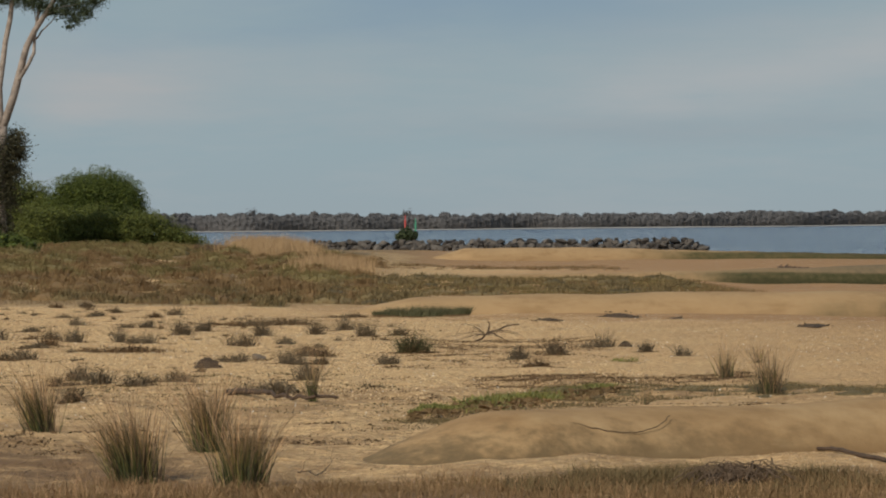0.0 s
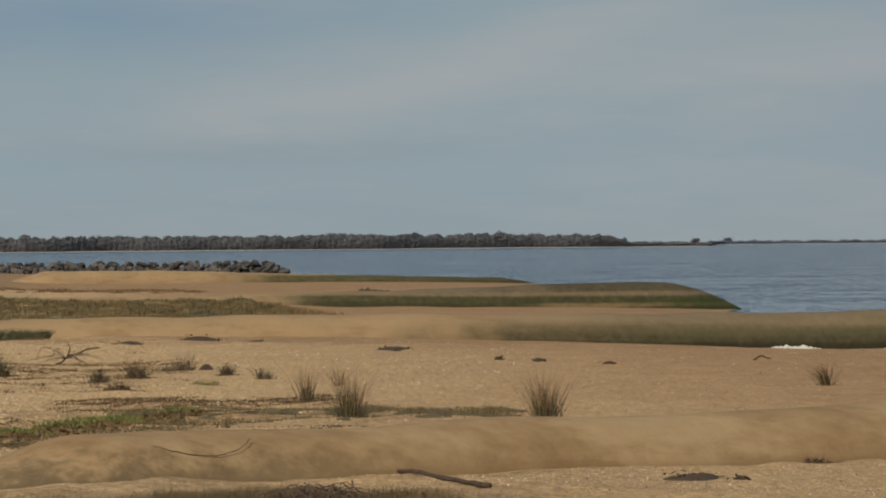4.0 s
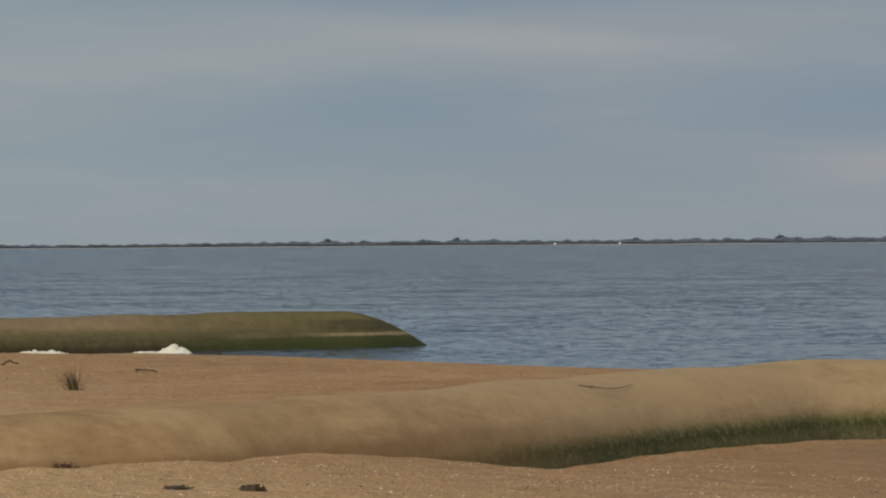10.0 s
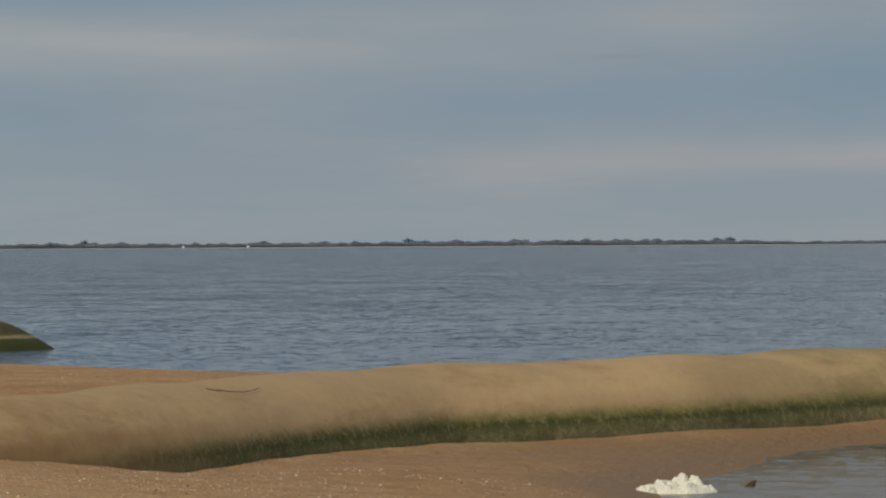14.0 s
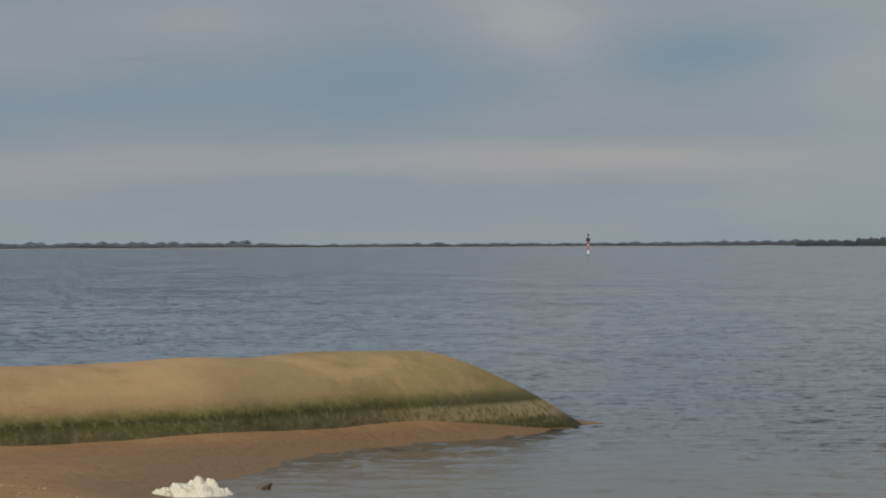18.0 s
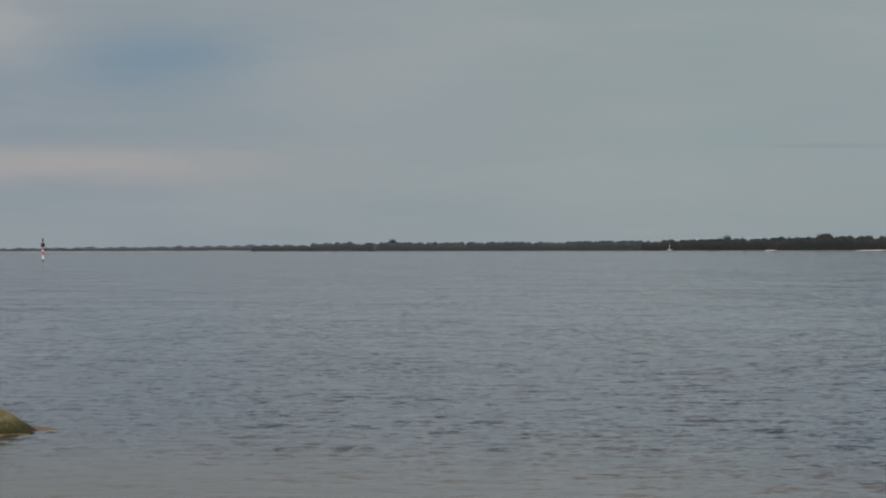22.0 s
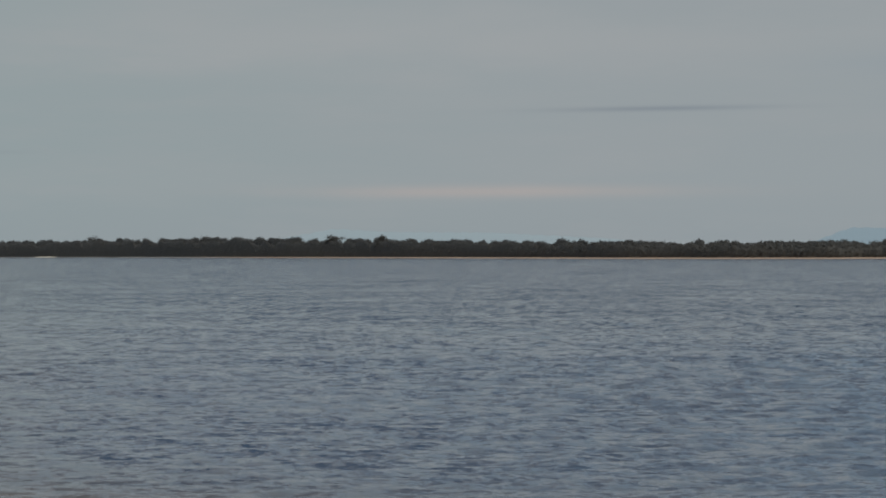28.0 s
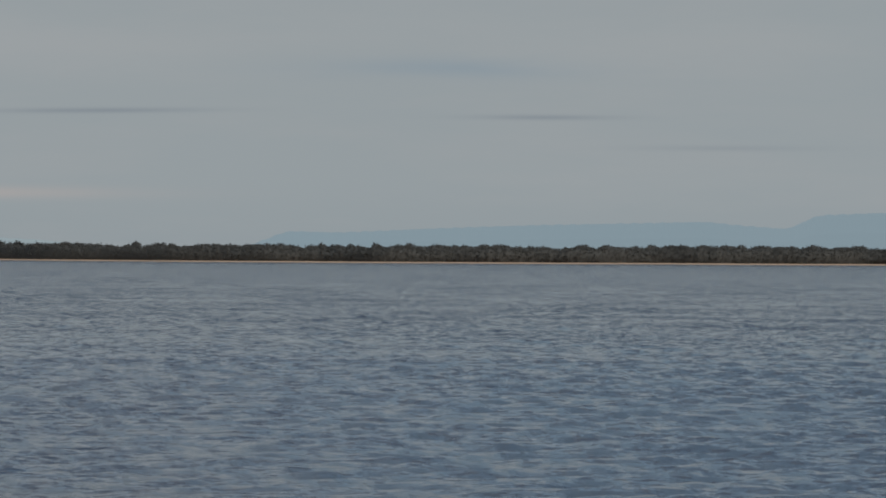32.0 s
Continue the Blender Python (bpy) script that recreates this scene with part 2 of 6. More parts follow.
    # damp sand along the water
    damp = maths(n, l, "MULTIPLY", span(n, l, maths(n, l, "ADD", xyz.outputs[2], maths(n, l, "MULTIPLY", mid.outputs["Fac"], 0.12)), 0.50, 0.16), maths(n, l, "MULTIPLY", maths(n, l, "SUBTRACT", 1.0, away), maths(n, l, "SUBTRACT", 1.0, maths(n, l, "MULTIPLY", span(n, l, xyz.outputs[1], 140, 165), 0.75))))
    col = blend(n, l, damp, col, (0.205, 0.118, 0.053))
    l.new(col, b.inputs["Base Color"])
    rr = n.new("ShaderNodeMapRange")
    l.new(damp, rr.inputs["Value"])
    rr.inputs["To Min"].default_value, rr.inputs["To Max"].default_value = 0.95, 0.55
    l.new(rr.outputs[0], b.inputs["Roughness"])
    b.inputs["Specular IOR Level"].default_value = 0.2
    lump = noise_tex(n, l, 4.0, 4, 0.6, p)
    h = maths(n, l, "ADD", maths(n, l, "MULTIPLY", lump.outputs["Fac"], 1.0), maths(n, l, "MULTIPLY", fine.outputs["Fac"], 0.25))
    h = maths(n, l, "MULTIPLY", h, maths(n, l, "ADD", maths(n, l, "MULTIPLY", dry, 0.5), 0.4))
    bumped(n, l, b, h, 1.0, 0.2)
    return m


def ramp_of(n, l, value, stops):
    r = ramp(n, stops)
    l.new(value, r.inputs[0])
    return r.outputs[0]


def water_material():
    m, n, l, b = nodes_of("bay_water")
    pos = n.new("ShaderNodeNewGeometry")
    mp = n.new("ShaderNodeMapping")
    l.new(pos.outputs["Position"], mp.inputs["Vector"])
    mp.inputs["Rotation"].default_value = (0, 0, radians(35))
    mp.inputs["Scale"].default_value = (1.0, 0.9, 1.0)
    w1, w2, w3 = noise_tex(n, l, 4.8, 3, 0.6, mp.outputs[0]), noise_tex(n, l, 1.5, 3, 0.6, mp.outputs[0]), noise_tex(n, l, 0.10, 3, 0.5, mp.outputs[0])
    gust, gust2 = noise_tex(n, l, 0.022, 3, 0.6, mp.outputs[0]), noise_tex(n, l, 0.10, 3, 0.6, mp.outputs[0])
    force = maths(n, l, "MULTIPLY", span(n, l, gust.outputs["Fac"], 0.25, 0.75), span(n, l, gust2.outputs["Fac"], 0.2, 0.8))
    # cloudier, sandier water over the shallows
    xyz = n.new("ShaderNodeSeparateXYZ")
    l.new(pos.outputs["Position"], xyz.inputs[0])
    # the breeze is fresher out in the open channel
    lean = maths(n, l, "DIVIDE", xyz.outputs[0], maths(n, l, "MAXIMUM", xyz.outputs[1], 1.0))
    fresh = maths(n, l, "MULTIPLY", span(n, l, xyz.outputs[1], 90.0, 300.0), span(n, l, lean, 0.60, 0.36))
    rough_sea = maths(n, l, "ADD", maths(n, l, "ADD", maths(n, l, "MULTIPLY", force, 0.8), 0.92), maths(n, l, "MULTIPLY", fresh, 3.6))
    rough_sea = maths(n, l, "ADD", rough_sea, maths(n, l, "MULTIPLY", span(n, l, maths(n, l, "SUBTRACT", xyz.outputs[0], maths(n, l, "MULTIPLY", xyz.outputs[1], 0.9)), -5.0, 60.0), 0.4))
    rough_sea = maths(n, l, "ADD", rough_sea, maths(n, l, "MULTIPLY", maths(n, l, "MULTIPLY", span(n, l, lean, 0.78, 0.92), span(n, l, lean, 1.35, 1.1)), 0.5))
    rough_sea = maths(n, l, "ADD", rough_sea, maths(n, l, "MULTIPLY", maths(n, l, "MULTIPLY", span(n, l, lean, 0.76, 0.94), span(n, l, xyz.outputs[0], 70.0, 220.0)), 3.2))
    silt = maths(n, l, "MULTIPLY", span(n, l, xyz.outputs[1], 75.0, 50.0), span(n, l, xyz.outputs[0], 48.0, 26.0))
    force = maths(n, l, "MULTIPLY", rough_sea, maths(n, l, "SUBTRACT", 1.0, maths(n, l, "MULTIPLY", silt, 0.62)))
    # the tilt of the wavelets, at three sizes
    tilt = blend(n, l, 1.0, blend(n, l, 1.0, w1.outputs["Color"], w2.outputs["Color"], "ADD"), blend(n, l, 0.7, w3.outputs["Color"], (0.5, 0.5, 0.5)), "ADD")
    v1, v2, v3, v4 = (n.new("ShaderNodeVectorMath") for _ in range(4))
    v1.operation, v2.operation, v3.operation, v4.operation = "SUBTRACT", "MULTIPLY", "SCALE", "ADD"
    l.new(tilt, v1.inputs[0]), l.new(v1.outputs[0], v2.inputs[0]), l.new(v2.outputs[0], v3.inputs[0]), l.new(v3.outputs[0], v4.inputs[0])
    v1.inputs[1].default_value, v2.inputs[1].default_value = (1.5, 1.5, 1.5), (1, 1, 0)
    l.new(force, v3.inputs["Scale"]), l.new(pos.outputs["Normal"], v4.inputs[1])
    v5 = n.new("ShaderNodeVectorMath")
    v5.operation = "NORMALIZE"
    l.new(v4.outputs[0], v5.inputs[0]), l.new(v5.outputs[0], b.inputs["Normal"])
    # grey inner bay, bluer channel east: sky reflection painted into the base colour
    inner = span(n, l, lean, 0.92, 0.76)
    inner = maths(n, l, "MULTIPLY", inner, span(n, l, lean, 0.36, 0.56))
    east = span(n, l, lean, 0.95, 1.25)
    clear = blend(n, l, inner, blend(n, l, span(n, l, lean, 0.28, 0.08), blend(n, l, span(n, l, lean, 0.78, 0.95), (0.036, 0.046, 0.064), (0.024, 0.044, 0.080)), (0.022, 0.043, 0.084)), (0.046, 0.052, 0.064))
    clear = blend(n, l, east, clear, (0.036, 0.052, 0.082))
    col = blend(n, l, silt, clear, (0.11, 0.086, 0.056))
    l.new(col, b.inputs["Base Color"])
    l.new(maths(n, l, "ADD", maths(n, l, "MULTIPLY", silt, 0.12), 0.10), b.inputs["Roughness"])
    b.inputs["IOR"].default_value = 1.33
    return m


def tube_material():
    """Sand-coloured woven geotextile with weed on its seaward, lower side."""
    m, n, l, b = nodes_of("geotextile")
    pos = n.new("ShaderNodeNewGeometry")
    p = pos.outputs["Position"]
    xyz = n.new("ShaderNodeSeparateXYZ")
    l.new(p, xyz.inputs[0])
    big, mid, fine = noise_tex(n, l, 0.5, 5, 0.6, p), noise_tex(n, l, 3.0, 5, 0.65, p), noise_tex(n, l, 30.0, 3, 0.6, p)
    f = maths(n, l, "ADD", maths(n, l, "MULTIPLY", big.outputs["Fac"], 0.6), maths(n, l, "MULTIPLY", mid.outputs["Fac"], 0.4))
    col = ramp_of(n, l, f, [(0.32, (0.20, 0.116, 0.050)), (0.5, (0.300, 0.186, 0.086)), (0.68, (0.39, 0.258, 0.128))])
    # the farther tubes are less weathered, of a warmer cloth
    col = blend(n, l, maths(n, l, "MULTIPLY", span(n, l, xyz.outputs[1], 90, 115), 0.6), col, (0.37, 0.245, 0.125))
    col = blend(n, l, maths(n, l, "MULTIPLY", maths(n, l, "MULTIPLY", span(n, l, xyz.outputs[0], 8, 20), span(n, l, xyz.outputs[1], 90, 75)), 0.62), col, (0.385, 0.268, 0.146))
    smp = n.new("ShaderNodeMapping")
    l.new(p, smp.inputs["Vector"])
    smp.inputs["Scale"].default_value = (0.35, 0.35, 1.5)
    stain = noise_tex(n, l, 1.6, 5, 0.7, smp.outputs[0])
    col = blend(n, l, maths(n, l, "MULTIPLY", span(n, l, stain.outputs["Fac"], 0.48, 0.70), 0.45), col, (0.20, 0.112, 0.047))
    # weed: how far seaward, and how low
    mp = n.new("ShaderNodeMapping")
    l.new(p, mp.inputs["Vector"])
    mp.inputs["Scale"].default_value = (0.6, 0.6, 1.4)
    streak, tuft = noise_tex(n, l, 2.4, 4, 0.7, mp.outputs[0]), noise_tex(n, l, 9.0, 4, 0.7, p)
    rag = maths(n, l, "ADD", maths(n, l, "MULTIPLY", maths(n, l, "SUBTRACT", streak.outputs["Fac"], 0.5), 0.09), maths(n, l, "MULTIPLY", maths(n, l, "SUBTRACT", tuft.outputs["Fac"], 0.5), 0.09))
    zn = maths(n, l, "ADD", xyz.outputs[2], rag)
    mp2 = n.new("ShaderNodeMapping")
    l.new(p, mp2.inputs["Vector"])
    mp2.inputs["Scale"].default_value = (0.07, 0.07, 2.6)
    band = noise_tex(n, l, 1.0, 2, 0.5, mp2.outputs[0])
    outer = span(n, l, xyz.outputs[1], 80, 110)
    # first groyne: belts of weed one above the other, a bleached belt near the tip
    belts = ramp_of(n, l, zn, [(0.05, (0.060, 0.055, 0.022)), (0.20, (0.105, 0.095, 0.040)), (0.34, (0.108, 0.096, 0.044)), (0.46, (0.105, 0.098, 0.040)), (0.56, (0.058, 0.060, 0.018)), (0.68, (0.090, 0.088, 0.028)), (0.85, (0.20, 0.17, 0.075))])
    belts = blend(n, l, maths(n, l, "MULTIPLY", span(n, l, tuft.outputs["Fac"], 0.48, 0.66), 0.65), belts, (0.20, 0.165, 0.09))
    belts = blend(n, l, maths(n, l, "MULTIPLY", span(n, l, streak.outputs["Fac"], 0.54, 0.34), 0.6), belts, (0.040, 0.042, 0.014))
    moss = maths(n, l, "MULTIPLY", maths(n, l, "MULTIPLY", span(n, l, zn, 0.56, 0.66), span(n, l, zn, 0.88, 0.74)), span(n, l, xyz.outputs[0], 20.0, 27.0))
    belts = blend(n, l, maths(n, l, "MULTIPLY", maths(n, l, "MULTIPLY", moss, span(n, l, mid.outputs["Fac"], 0.35, 0.6)), 0.7), belts, (0.150, 0.150, 0.036))
    tip = span(n, l, maths(n, l, "ADD", xyz.outputs[0], maths(n, l, "MULTIPLY", big.outputs["Fac"], 4.0)), 31.0, 38.0)
    pale = maths(n, l, "MULTIPLY", maths(n, l, "MULTIPLY", span(n, l, zn, 0.20, 0.30), span(n, l, zn, 0.56, 0.46)), tip)
    belts = blend(n, l, maths(n, l, "MULTIPLY", maths(n, l, "MULTIPLY", pale, span(n, l, tuft.outputs["Fac"], 0.30, 0.58)), 0.8), belts, (0.34, 0.26, 0.14))
    brow = maths(n, l, "MULTIPLY", maths(n, l, "MULTIPLY", span(n, l, zn, 0.50, 0.58), span(n, l, zn, 0.80, 0.66)), tip)
    belts = blend(n, l, maths(n, l, "MULTIPLY", brow, 0.8), belts, (0.085, 0.070, 0.036))
    film = maths(n, l, "MULTIPLY", maths(n, l, "MULTIPLY", span(n, l, xyz.outputs[0], 25.0, 35.0), span(n, l, mid.outputs["Fac"], 0.26, 0.58)), maths(n, l, "SUBTRACT", 1.0, outer))
    col = blend(n, l, maths(n, l, "MULTIPLY", film, 0.65), col, (0.185, 0.160, 0.062))
    weed = maths(n, l, "MULTIPLY", span(n, l, zn, 0.88, 0.58), span(n, l, maths(n, l, "ADD", xyz.outputs[0], maths(n, l, "MULTIPLY", maths(n, l, "SUBTRACT", 0.6, zn), 4.0)), 10.0, 17.0))
    col = blend(n, l, maths(n, l, "MULTIPLY", weed, maths(n, l, "SUBTRACT", 1.0, outer)), col, belts)
    col = blend(n, l, maths(n, l, "MULTIPLY", maths(n, l, "MULTIPLY", span(n, l, maths(n, l, "ADD", xyz.outputs[0], maths(n, l, "MULTIPLY", mid.outputs["Fac"], 1.2)), 37.0, 38.4), maths(n, l, "SUBTRACT", 1.0, outer)), 0.85), col, (0.045, 0.042, 0.020))
    # farther groynes: long soft bands of brown and olive up to the crest
    zq = maths(n, l, "ADD", maths(n, l, "ADD", xyz.outputs[2], maths(n, l, "MULTIPLY", rag, 1.3)), maths(n, l, "MULTIPLY", maths(n, l, "SUBTRACT", band.outputs["Fac"], 0.5), 0.34))
    zq = maths(n, l, "SUBTRACT", zq, maths(n, l, "MULTIPLY", span(n, l, xyz.outputs[0], 24, 13), 0.28))
    xq = maths(n, l, "ADD", xyz.outputs[0], maths(n, l, "MULTIPLY", maths(n, l, "SUBTRACT", big.outputs["Fac"], 0.5), 9.0))
    second, third = maths(n, l, "MULTIPLY", outer, span(n, l, xyz.outputs[1], 165, 150)), maths(n, l, "MULTIPLY", span(n, l, xyz.outputs[1], 165, 180), span(n, l, xyz.outputs[1], 270, 240))
    fourth = span(n, l, xyz.outputs[1], 270, 290)
    for on, z0, z1, soft, x0, x1, much, tone in (
            (second, -1.0, 3.0, 0.26, 10.0, 21.0, 0.9, (0.165, 0.120, 0.066)), (third, -1.0, 3.0, 0.26, 9.0, 20.0, 0.88, (0.125, 0.096, 0.057)),
            (second, -1.0, 0.60, 0.26, 10.0, 15.5, 0.9, (0.058, 0.049, 0.022)), (second, 0.42, 0.66, 0.12, 15.0, 24.0, 0.6, (0.095, 0.085, 0.036)), (second, 0.66, 1.6, 0.14, 24.0, 32.0, 0.8, (0.088, 0.078, 0.027)),
            (second, -1.0, 0.20, 0.09, 11.0, 16.0, 0.85, (0.034, 0.028, 0.013)), (second, 0.50, 0.90, 0.07, 29.0, 34.0, 0.85, (0.050, 0.042, 0.021)), (second, -1.0, 0.34, 0.05, 27.0, 31.0, 0.8, (0.046, 0.056, 0.016)),
            (second, 0.34, 0.46, 0.04, 29.5, 34.0, 0.75, (0.28, 0.215, 0.125)),
            (third, -1.0, 0.74, 0.10, 9.0, 15.0, 0.9, (0.043, 0.043, 0.016)), (third, -1.0, 0.38, 0.08, 10.0, 16.0, 0.8, (0.040, 0.036, 0.016)), (third, 0.98, 2.0, 0.08, 20.0, 27.0, 0.85, (0.058, 0.046, 0.025)),
            (third, 0.22, 0.40, 0.05, 22.0, 26.0, 0.7, (0.27, 0.18, 0.09)), (third, -1.0, 0.55, 0.06, 29.0, 32.0, 0.85, (0.040, 0.050, 0.016)),
            (fourth, -1.0, 0.85, 0.15, 14.0, 22.0, 0.9, (0.046, 0.047, 0.017)), (fourth, -1.0, 0.3, 0.15, 16.0, 30.0, 0.8, (0.040, 0.038, 0.015)), (fourth, 0.4, 2.0, 0.15, 30.0, 37.0, 0.8, (0.060, 0.050, 0.024))):
        belt = maths(n, l, "MULTIPLY", maths(n, l, "MULTIPLY", span(n, l, zq, z0 - soft, z0 + soft), span(n, l, zq, z1 + soft, z1 - soft)), span(n, l, xq, x0, x1))
        belt = maths(n, l, "MULTIPLY", belt, maths(n, l, "ADD", maths(n, l, "MULTIPLY", mid.outputs["Fac"], 0.9), 0.5))
        col = blend(n, l, maths(n, l, "MULTIPLY", maths(n, l, "MULTIPLY", belt, on), much, True), col, tone)
    # soil dried onto the lower face of the landward half
    soil = maths(n, l, "MULTIPLY", maths(n, l, "MULTIPLY", span(n, l, maths(n, l, "ADD", xyz.outputs[2], maths(n, l, "MULTIPLY", stain.outputs["Fac"], 0.5)), 1.36, 1.08), span(n, l, xyz.outputs[0], 19.0, 12.0)), maths(n, l, "SUBTRACT", 1.0, outer))
    col = blend(n, l, maths(n, l, "MULTIPLY", soil, 0.65), col, (0.190, 0.108, 0.046))
    faded = maths(n, l, "MULTIPLY", span(n, l, noise_tex(n, l, 1.1, 6, 0.68, smp.outputs[0]).outputs["Fac"], 0.50, 0.66), maths(n, l, "SUBTRACT", 1.0, outer))
    col = blend(n, l, maths(n, l, "MULTIPLY", maths(n, l, "MULTIPLY", faded, span(n, l, zn, 0.85, 1.05)), 0.55), col, (0.43, 0.29, 0.145))
    # grey lichen film on the buried landward end
    old = maths(n, l, "MULTIPLY", span(n, l, xyz.outputs[0], 5.5, 0.5), span(n, l, maths(n, l, "ADD", xyz.outputs[2], maths(n, l, "ADD", maths(n, l, "MULTIPLY", mid.outputs["Fac"], 0.75), maths(n, l, "MULTIPLY", tuft.outputs["Fac"], 0.45))), 1.95, 1.55))
    col = blend(n, l, maths(n, l, "MULTIPLY", maths(n, l, "MULTIPLY", old, span(n, l, xyz.outputs[1], 80, 60)), 0.85), col, (0.118, 0.084, 0.043))
    l.new(col, b.inputs["Base Color"])
    b.inputs["Roughness"].default_value = 0.9
    b.inputs["Specular IOR Level"].default_value = 0.15
    h = maths(n, l, "ADD", maths(n, l, "MULTIPLY", mid.outputs["Fac"], 1.0), maths(n, l, "MULTIPLY", fine.outputs["Fac"], 0.15))
    bumped(n, l, b, h, 0.35, 0.06)
    return m


SAND, WATER, TUBE = sand_material(), water_material(), tube_material()
BARK = surface("pale_bark", (0.085, 0.062, 0.046), (0.44, 0.37, 0.31), 1.5, 8)
DRIFT = surface("driftwood", (0.032, 0.020, 0.012), (0.105, 0.068, 0.044), 6, 40)
ROCK = surface("basalt_rock", (0.022, 0.019, 0.017), (0.130, 0.110, 0.089), 0.9, 5, 0.85, 0.5, 0.1, objects=0.45)
LEAF = surface("bush_leaf", (0.030, 0.046, 0.008), (0.100, 0.124, 0.021), 0.5, 3, 0.6, 0, islands=0.55)
DRY_GUM = surface("drying_gum_leaf", (0.022, 0.021, 0.011), (0.078, 0.070, 0.033), 0.5, 3, 0.7, 0, islands=0.55)
GUM = surface("gum_leaf", (0.020, 0.030, 0.012), (0.075, 0.095, 0.04), 0.5, 3, 0.6, 0, islands=0.55)
WEED = surface("green_weed", (0.040, 0.042, 0.012), (0.105, 0.10, 0.034), 0.8, 6, 0.6, 0, islands=0.6)
STRAW = surface("dry_stem", (0.13, 0.068, 0.030), (0.38, 0.235, 0.12), 2, 9, 0.8, 0, islands=0.6)
REED = surface("pale_reed", (0.22, 0.138, 0.068), (0.44, 0.30, 0.160), 2, 9, 0.8, 0, islands=0.6)
BROWN = surface("brown_grass", (0.080, 0.049, 0.021), (0.225, 0.142, 0.064), 0.16, 1.2, 0.85, 0, islands=0.18)
OLIVE = surface("olive_grass", (0.070, 0.055, 0.020), (0.205, 0.158, 0.062), 0.16, 1.2, 0.85, 0, islands=0.18)
DARKMAT = surface("dark_mat", (0.038, 0.040, 0.018), (0.115, 0.106, 0.048), 1.0, 6, 0.8, 0, islands=0.4)
HERB = surface("grey_herb", (0.056, 0.043, 0.026), (0.195, 0.145, 0.086), 1, 9, 0.8, 0, islands=0.55)
SUCC = surface("succulent_green", (0.058, 0.064, 0.016), (0.215, 0.205, 0.052), 1.2, 9, 0.5, 0, islands=0.5)
STONE = surface("brown_stone", (0.10, 0.072, 0.05), (0.24, 0.18, 0.125), 3, 30, 0.85, 0.5, 0.05)
WRACK = surface("seaweed_wrack", (0.03, 0.02, 0.012), (0.095, 0.062, 0.036), 4, 30, 0.8, 0.5, 0.03, islands=0.4)
FOAM = surface("sea_foam", (0.52, 0.47, 0.34), (0.82, 0.78, 0.65), 5, 22, 0.7, 0.9, 0.05)
GRIT = surface("shell_grit", (0.24, 0.145, 0.07), (0.82, 0.62, 0.36), 0.8, 30, 0.7, 0, islands=0.8)
GRIT_NEAR = surface("tan_shell_grit", (0.24, 0.145, 0.07), (0.56, 0.39, 0.21), 0.8, 30, 0.7, 0, islands=0.8)
LITTER = surface("plant_litter", (0.05, 0.03, 0.015), (0.20, 0.125, 0.06), 0.8, 30, 0.8, 0, islands=0.7)
SHELL = surface("shell", (0.50, 0.42, 0.31), (0.85, 0.78, 0.66), 3, 30, 0.5, 0, islands=0.8)
# foliage greyed and paled here to stand for haze over the far shore
WOODS_L = surface("haze_paled_scrub", (0.088, 0.087, 0.090), (0.122, 0.117, 0.114), 0.05, 0.25, 0.9, 0, islands=0.2)
TRUNKS = surface("far_trunk", (0.095, 0.082, 0.074), (0.19, 0.165, 0.145), 0.05, 0.3, 0.9, 0, islands=0.8)
# distant and eastern tree lines: air haze is mixed into the leaf colour
WOODS_D = surface("haze_tinted_scrub", (0.082, 0.100, 0.126), (0.120, 0.137, 0.160), 0.02, 0.2, 0.9, 0, islands=0.2)
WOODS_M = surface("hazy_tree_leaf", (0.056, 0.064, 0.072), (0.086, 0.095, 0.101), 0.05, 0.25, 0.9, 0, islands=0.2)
WOODS_R = surface("far_tree_leaf", (0.037, 0.039, 0.039), (0.052, 0.052, 0.050), 0.06, 0.25, 0.9, 0, islands=0.12)


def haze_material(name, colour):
    """Land so far off that only lit air shows; that haze is painted as emission."""
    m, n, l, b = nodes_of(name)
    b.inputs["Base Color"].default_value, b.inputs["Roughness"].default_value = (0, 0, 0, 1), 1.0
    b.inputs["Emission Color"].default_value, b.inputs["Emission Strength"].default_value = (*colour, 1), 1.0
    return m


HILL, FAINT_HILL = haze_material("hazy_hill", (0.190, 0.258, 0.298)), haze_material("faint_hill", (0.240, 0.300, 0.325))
VERGE = surface("verge_blade", (0.060, 0.046, 0.020), (0.20, 0.145, 0.066), 1.2, 9, 0.85, 0, islands=0.45)
TWIG = surface("grey_twig", (0.040, 0.027, 0.017), (0.150, 0.100, 0.062), 3, 20, 0.85, 0, islands=0.6)


def paint(name, colour, rough=0.5):
    return surface(name, tuple(c * 0.8 for c in colour), colour, 1.0, 8.0, rough, 0)


RED, GREEN, WHITE, BLACK = paint("red_paint", (0.45, 0.08, 0.07)), paint("green_paint", (0.07, 0.29, 0.18)), paint("white_paint", (0.8, 0.8, 0.78)), paint("black_paint", (0.03, 0.03, 0.03))


# ---- building helpers ----
def place(az, d):
    a = radians(az)
    return d * math.sin(a), d * math.cos(a)


def mesh(name, verts, faces, material, shade=False):
    me = bpy.data.meshes.new(name)
    me.from_pydata(verts.tolist() if isinstance(verts, np.ndarray) else verts, [], faces.tolist() if isinstance(faces, np.ndarray) else faces)
    me.materials.append(material)
    if shade:
        me.polygons.foreach_set("use_smooth", [True] * len(me.polygons))
    return me


def part(name, data, parent, label=""):
    ob = new(name, data)
    ob.parent = parent
    return tagged(ob, label)


